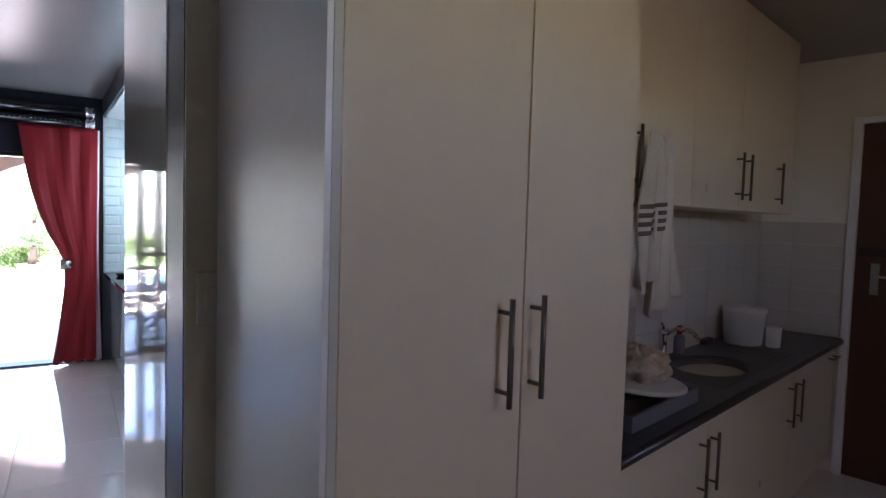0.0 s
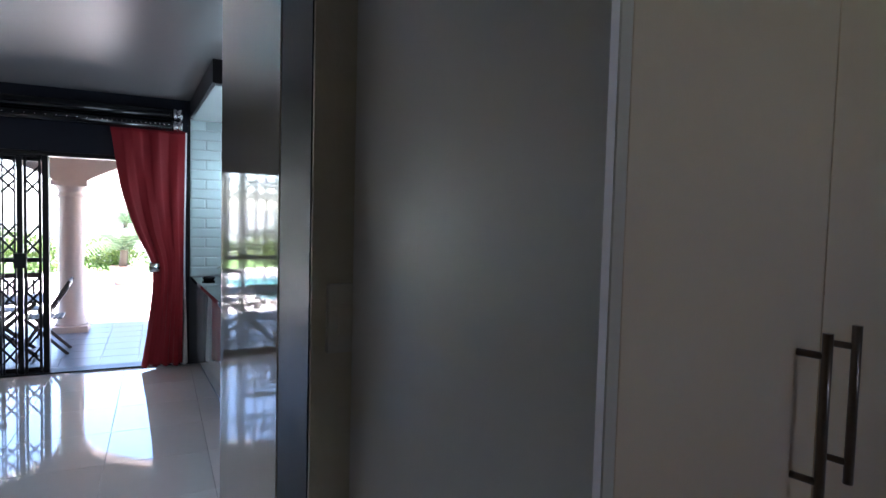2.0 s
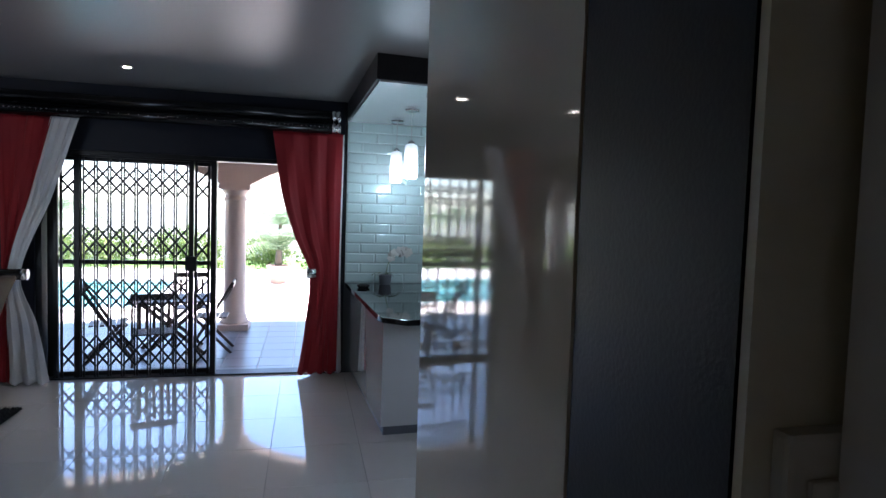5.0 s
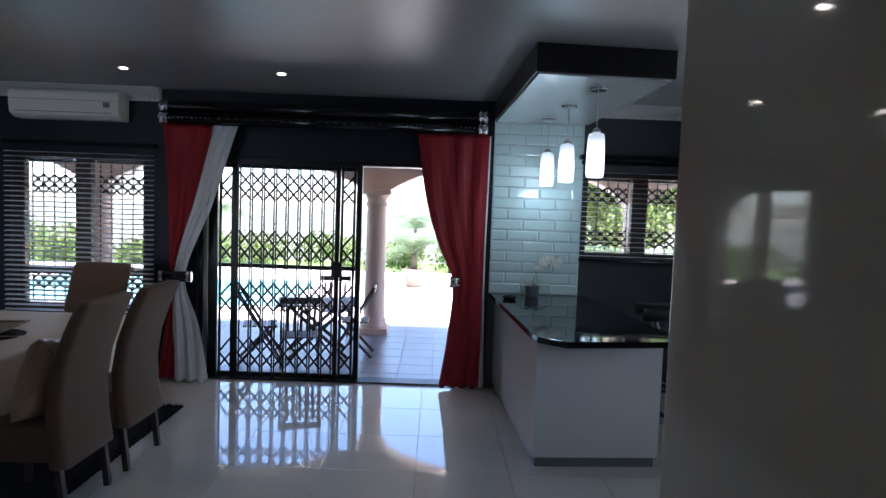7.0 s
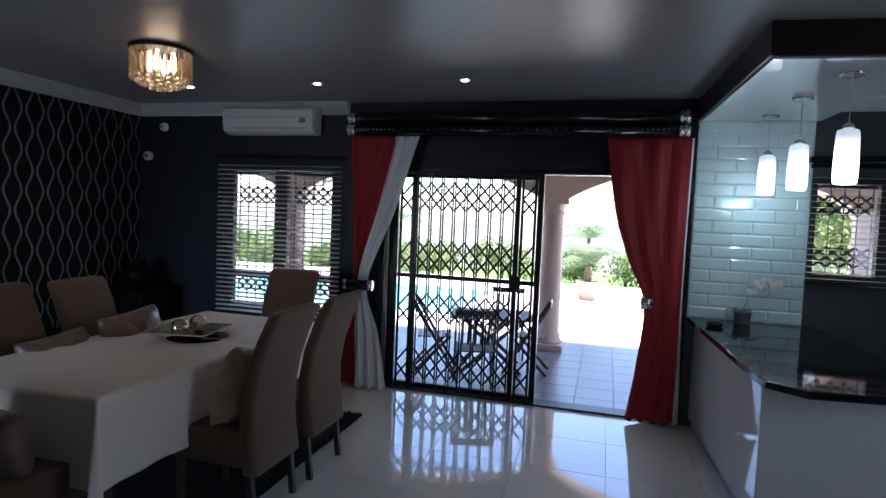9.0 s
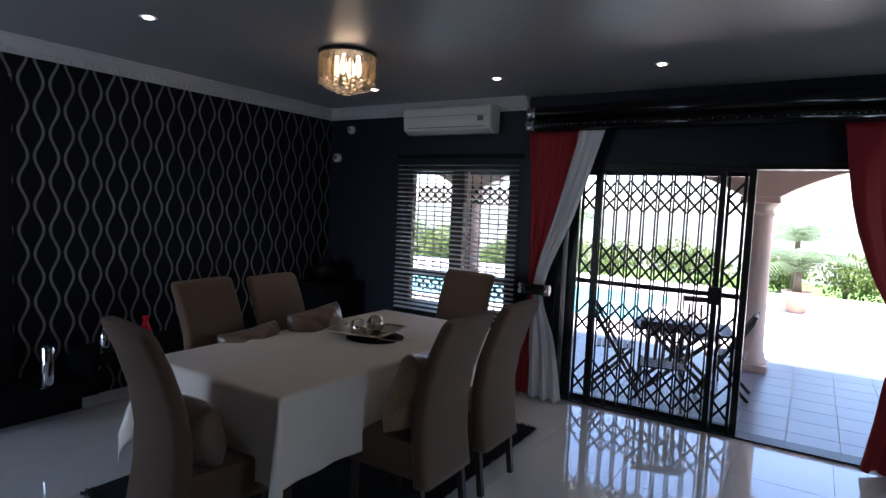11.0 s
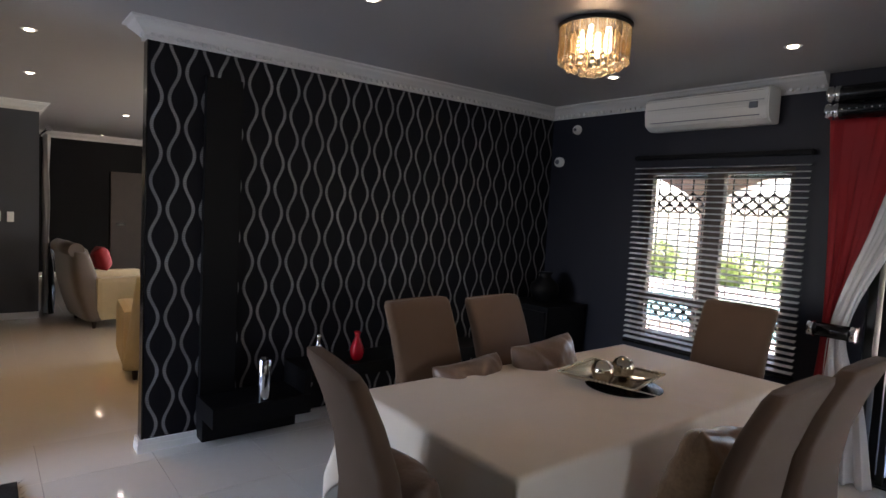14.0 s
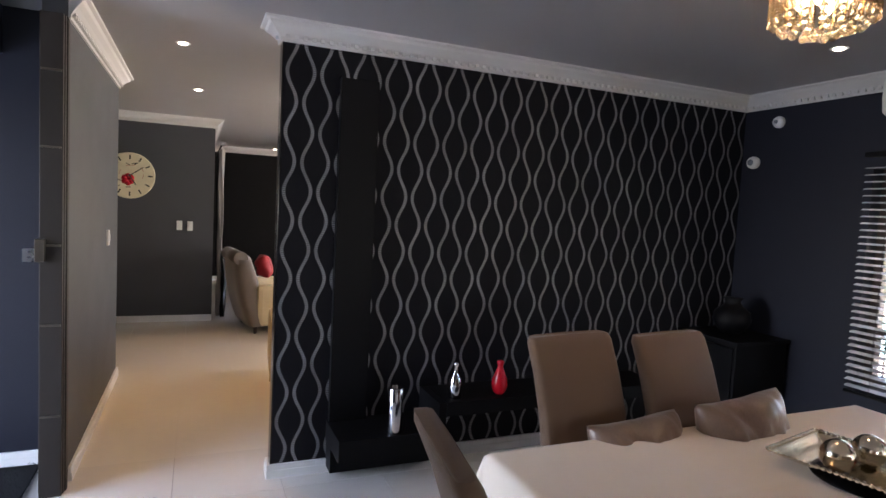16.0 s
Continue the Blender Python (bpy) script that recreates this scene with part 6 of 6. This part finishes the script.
for y in (-0.28, 0.28):
    part("leg", flat_bar(bmesh.new(), (-0.36, y, 0), (0.34, y, 0.65), 0.045, 0.025), M["teak"], tt)
    part("leg", flat_bar(bmesh.new(), (0.36, y + 0.03, 0), (-0.34, y + 0.03, 0.65), 0.045, 0.025), M["teak"], tt)


def foliage(bm, n, centre, radii, size, r):
    for _ in range(n):
        d = Vector((r.gauss(0, 1), r.gauss(0, 1), r.gauss(0, 1))).normalized() * r.uniform(0.55, 1.08)
        c = Vector(centre) + Vector((d.x * radii[0], d.y * radii[1], d.z * radii[2]))
        q = Euler((r.uniform(0, 6.28), r.uniform(0, 6.28), r.uniform(0, 6.28))).to_matrix()
        s = size * r.uniform(0.6, 1.3)
        vs = [bm.verts.new(c + q @ Vector(p) * s) for p in ((-0.5, 0, 0), (0, 0.28, 0.08), (0.5, 0, 0), (0, -0.28, 0.08))]
        bm.faces.new(vs)


rh = random.Random(9)
for i in range(16):
    x = -17 + 2.2 * i + rh.uniform(-0.4, 0.4)
    h = thing("hedge_bush", pose(x, 22.0 + rh.uniform(-0.6, 0.6), -0.5), "dense green garden bush along the lawn", "bush", "garden bushes")
    bm = bmesh.new()
    for k in range(4):
        foliage(bm, 700, (rh.uniform(-0.8, 0.8), rh.uniform(-0.3, 0.3), rh.uniform(0.4, 1.0)), (0.8, 0.55, rh.uniform(0.4, 0.65)), 0.11, rh)
    part("leaves", bm, M["leaf"], h)
    part("stem", bar(bmesh.new(), (0, 0, 0), (0, 0, 0.7), 0.05, 8), M["bark"], h)


def palm(m, height, fronds, length, seed, potted, rise=0.0):
    r = random.Random(seed)
    t = thing("potted_palm" if potted else "palm_tree", m, "green palm in a terracotta pot on the paving" if potted else "feathery green palm in the garden", "plant" if potted else "tree")
    z0 = 0.0
    if potted:
        part("pot", lathe(bmesh.new(), [(0.16, 0), (0.18, 0.02), (0.26, 0.38), (0.29, 0.42), (0.29, 0.46), (0.25, 0.46), (0.23, 0.40)], seg=28), M["terracotta"], t, "terracotta pot")
        z0 = 0.40
    part("trunk", lathe(bmesh.new(), [(0.09, z0), (0.075, z0 + height * 0.5), (0.06, z0 + height)], seg=12), M["bark"], t)
    bm = bmesh.new()
    for i in range(fronds):
        a = 2 * math.pi * i / fronds + r.uniform(-0.2, 0.2)
        up = r.uniform(0.3, 1.1) + rise
        ln = length * r.uniform(0.8, 1.1)
        pts = []
        for k in range(13):
            s = k / 12
            pts.append(Vector((math.cos(a) * ln * s * math.cos(up * (1 - 0.3 * s)), math.sin(a) * ln * s * math.cos(up * (1 - 0.3 * s)), z0 + height + ln * (math.sin(up) * s - 0.75 * s * s))))
        side = Vector((-math.sin(a), math.cos(a), 0))
        for k in range(1, 13):
            p = pts[k]
            dirn = (pts[k] - pts[k - 1]).normalized()
            ll = length * 0.32 * math.sin(math.pi * (0.15 + 0.8 * k / 12))
            for s in (-1, 1):
                for off in (0, 0.5):
                    b0 = pts[k - 1].lerp(p, off)
                    tip = b0 + side * s * ll + dirn * ll * 0.6 - Vector((0, 0, ll * 0.35))
                    bm.faces.new([bm.verts.new(q) for q in (b0 - dirn * 0.012, b0 + dirn * 0.02, tip)])
        for k in range(12):
            bar(bm, pts[k], pts[k + 1], 0.012 - 0.0008 * k, 5)
    part("fronds", bm, M["palm_leaf"], t)
    return t


palm(pose(-0.65, 16.5, -0.215), 0.45, 12, 1.7, 3, True, 0.35)
palm(pose(-0.8, 21.0, -0.5), 1.7, 16, 2.0, 5, False)
palm(pose(-8.5, 24.0, -0.5), 2.0, 20, 2.3, 6, False)
palm(pose(5.5, 21.5, -0.5), 1.2, 18, 2.0, 8, False)


def tree(m, h, spread, seed):
    r = random.Random(seed)
    t = thing("tree", m, "leafy broad garden tree", "tree", "garden trees")
    bm = bmesh.new()
    bar(bm, (0, 0, 0), (0.1, 0, h * 0.45), 0.18, 10, 0.12)
    tips = []
    for i in range(7):
        a = 2 * math.pi * i / 7
        e = Vector((math.cos(a) * spread * r.uniform(0.4, 0.8), math.sin(a) * spread * r.uniform(0.4, 0.8), h * r.uniform(0.6, 0.9)))
        bar(bm, (0.1, 0, h * r.uniform(0.35, 0.45)), e, 0.08, 8, 0.025)
        tips.append(e)
    part("trunk", bm, M["bark"], t)
    bm = bmesh.new()
    for e in tips:
        foliage(bm, 1900, e, (spread * 0.45, spread * 0.45, h * 0.16), 0.13, r)
    part("crown", bm, M["leaf"], t)


for i, (x, y, h) in enumerate(((9, 33, 6.0), (4.6, 15.5, 3.4), (6.3, 16.4, 3.8))):
    tree(pose(x, y, -0.5), h, h * 0.5, 20 + i)

# ---- tiles: bar wall, terrace, floor ----
def bevel_tile(w):
    bm = bmesh.new()
    lo = [bm.verts.new(p) for p in ((0, 0, 0), (w, 0, 0), (w, 0, 0.097), (0, 0, 0.097))]
    e = [bm.verts.new(p) for p in ((0, -0.003, 0), (w, -0.003, 0), (w, -0.003, 0.097), (0, -0.003, 0.097))]
    hi = [bm.verts.new(p) for p in ((0.012, -0.009, 0.012), (w - 0.012, -0.009, 0.012), (w - 0.012, -0.009, 0.085), (0.012, -0.009, 0.085))]
    for a, b in ((lo, e), (e, hi)):
        for i in range(4):
            bm.faces.new((a[i], a[(i + 1) % 4], b[(i + 1) % 4], b[i]))
    bm.faces.new(hi)
    bm.faces.new(lo[::-1])
    return mesh_of("wall_tile", bm, M["wall_tile"])


backing = bpy.data.objects["trim_tile_backing"]
TW = 0.30
cuts = {}
for r_ in range(16):
    x = 0.407 - (0.15 if r_ % 2 else 0.0)
    while x < 1.25:
        a, b = max(x, 0.407), min(x + 0.297, 1.253)
        if b - a > 0.03:
            key = round(b - a, 3)
            if key not in cuts:
                cuts[key] = bevel_tile(b - a)
            shared("wall_tile", cuts[key], backing, pose(a, NW - 0.004, 0.923 + 0.1004 * r_))
        x += TW

back_wall, end_wall = bpy.data.objects["wall_scullery_back"], bpy.data.objects["wall_scullery_end"]
bm = bmesh.new()
box(bm, 0, 0.297, -0.006, 0, 0, 0.147, 0.0025)
stile = mesh_of("splash_tile", bm, M["splash_tile"])
narrow = mesh_of("splash_tile", boxed(0, 0.207, -0.006, 0, 0, 0.147, 0.0025), M["splash_tile"])
for k in range(5):
    for i in range(10):
        shared("splash_tile", stile, back_wall, SP @ pose(0.985 + 0.30 * i, 0.599, 0.903 + 0.15 * k))
    shared("splash_tile", stile, end_wall, SP @ pose(3.999, 0.385, 0.903 + 0.15 * k, 0, 0, -90))
    shared("splash_tile", narrow, end_wall, SP @ pose(3.999, 0.595, 0.903 + 0.15 * k, 0, 0, -90))

floor_ob = structure("floor", boxed(-14.6, 4.95, -2.0, NW + 0.25, -0.1, -0.004), M["grout"], "glossy cream porcelain floor tiles", "floor")


def floor_tile_mesh(s):
    bm = bmesh.new()
    lo = [bm.verts.new(p) for p in ((0, 0, -0.004), (s, 0, -0.004), (s, s, -0.004), (0, s, -0.004))]
    e = 0.0012
    hi = [bm.verts.new(p) for p in ((e, e, 0), (s - e, e, 0), (s - e, s - e, 0), (e, s - e, 0))]
    for i in range(4):
        bm.faces.new((lo[i], lo[(i + 1) % 4], hi[(i + 1) % 4], hi[i]))
    bm.faces.new(hi)
    return mesh_of("floor_tile", bm, M["floor_tile"])


FT = 0.60
ftile = floor_tile_mesh(FT - 0.002)
far_bm = bmesh.new()
for i in range(-25, 9):
    for j in range(-5, 13):
        x, y = -0.19 + FT * i, 0.42 + FT * (j - 2) - 0.01
        if x < -14.6 or y < -1.95 or y + FT > NW + 0.25 or x + FT > 4.95:
            continue
        if -5.8 <= x <= 2.4 and -0.9 <= y:
            shared("floor_tile", ftile, floor_ob, Matrix.Translation((x, y, 0)))
        else:
            s = FT - 0.002
            vs = [far_bm.verts.new(p) for p in ((x, y, 0), (x + s, y, 0), (x + s, y + s, 0), (x, y + s, 0))]
            far_bm.faces.new(vs)
far = part("far_tiles", far_bm, M["floor_tile"], floor_ob)
far["kind"] = "stuff"

terr = bpy.data.objects["terrace_base"]
bm = bmesh.new()
TT = 0.40
tm = mesh_of("paving_tile", box(bm, 0, TT - 0.006, 0, TT - 0.006, -0.006, 0.006, 0.002), M["terrace_tile"])
for i in range(-14, 6):
    for j in range(9):
        shared("paving_tile", tm, terr, Matrix.Translation((TT * i - 0.1, NW + 0.27 + TT * j, -0.191)))
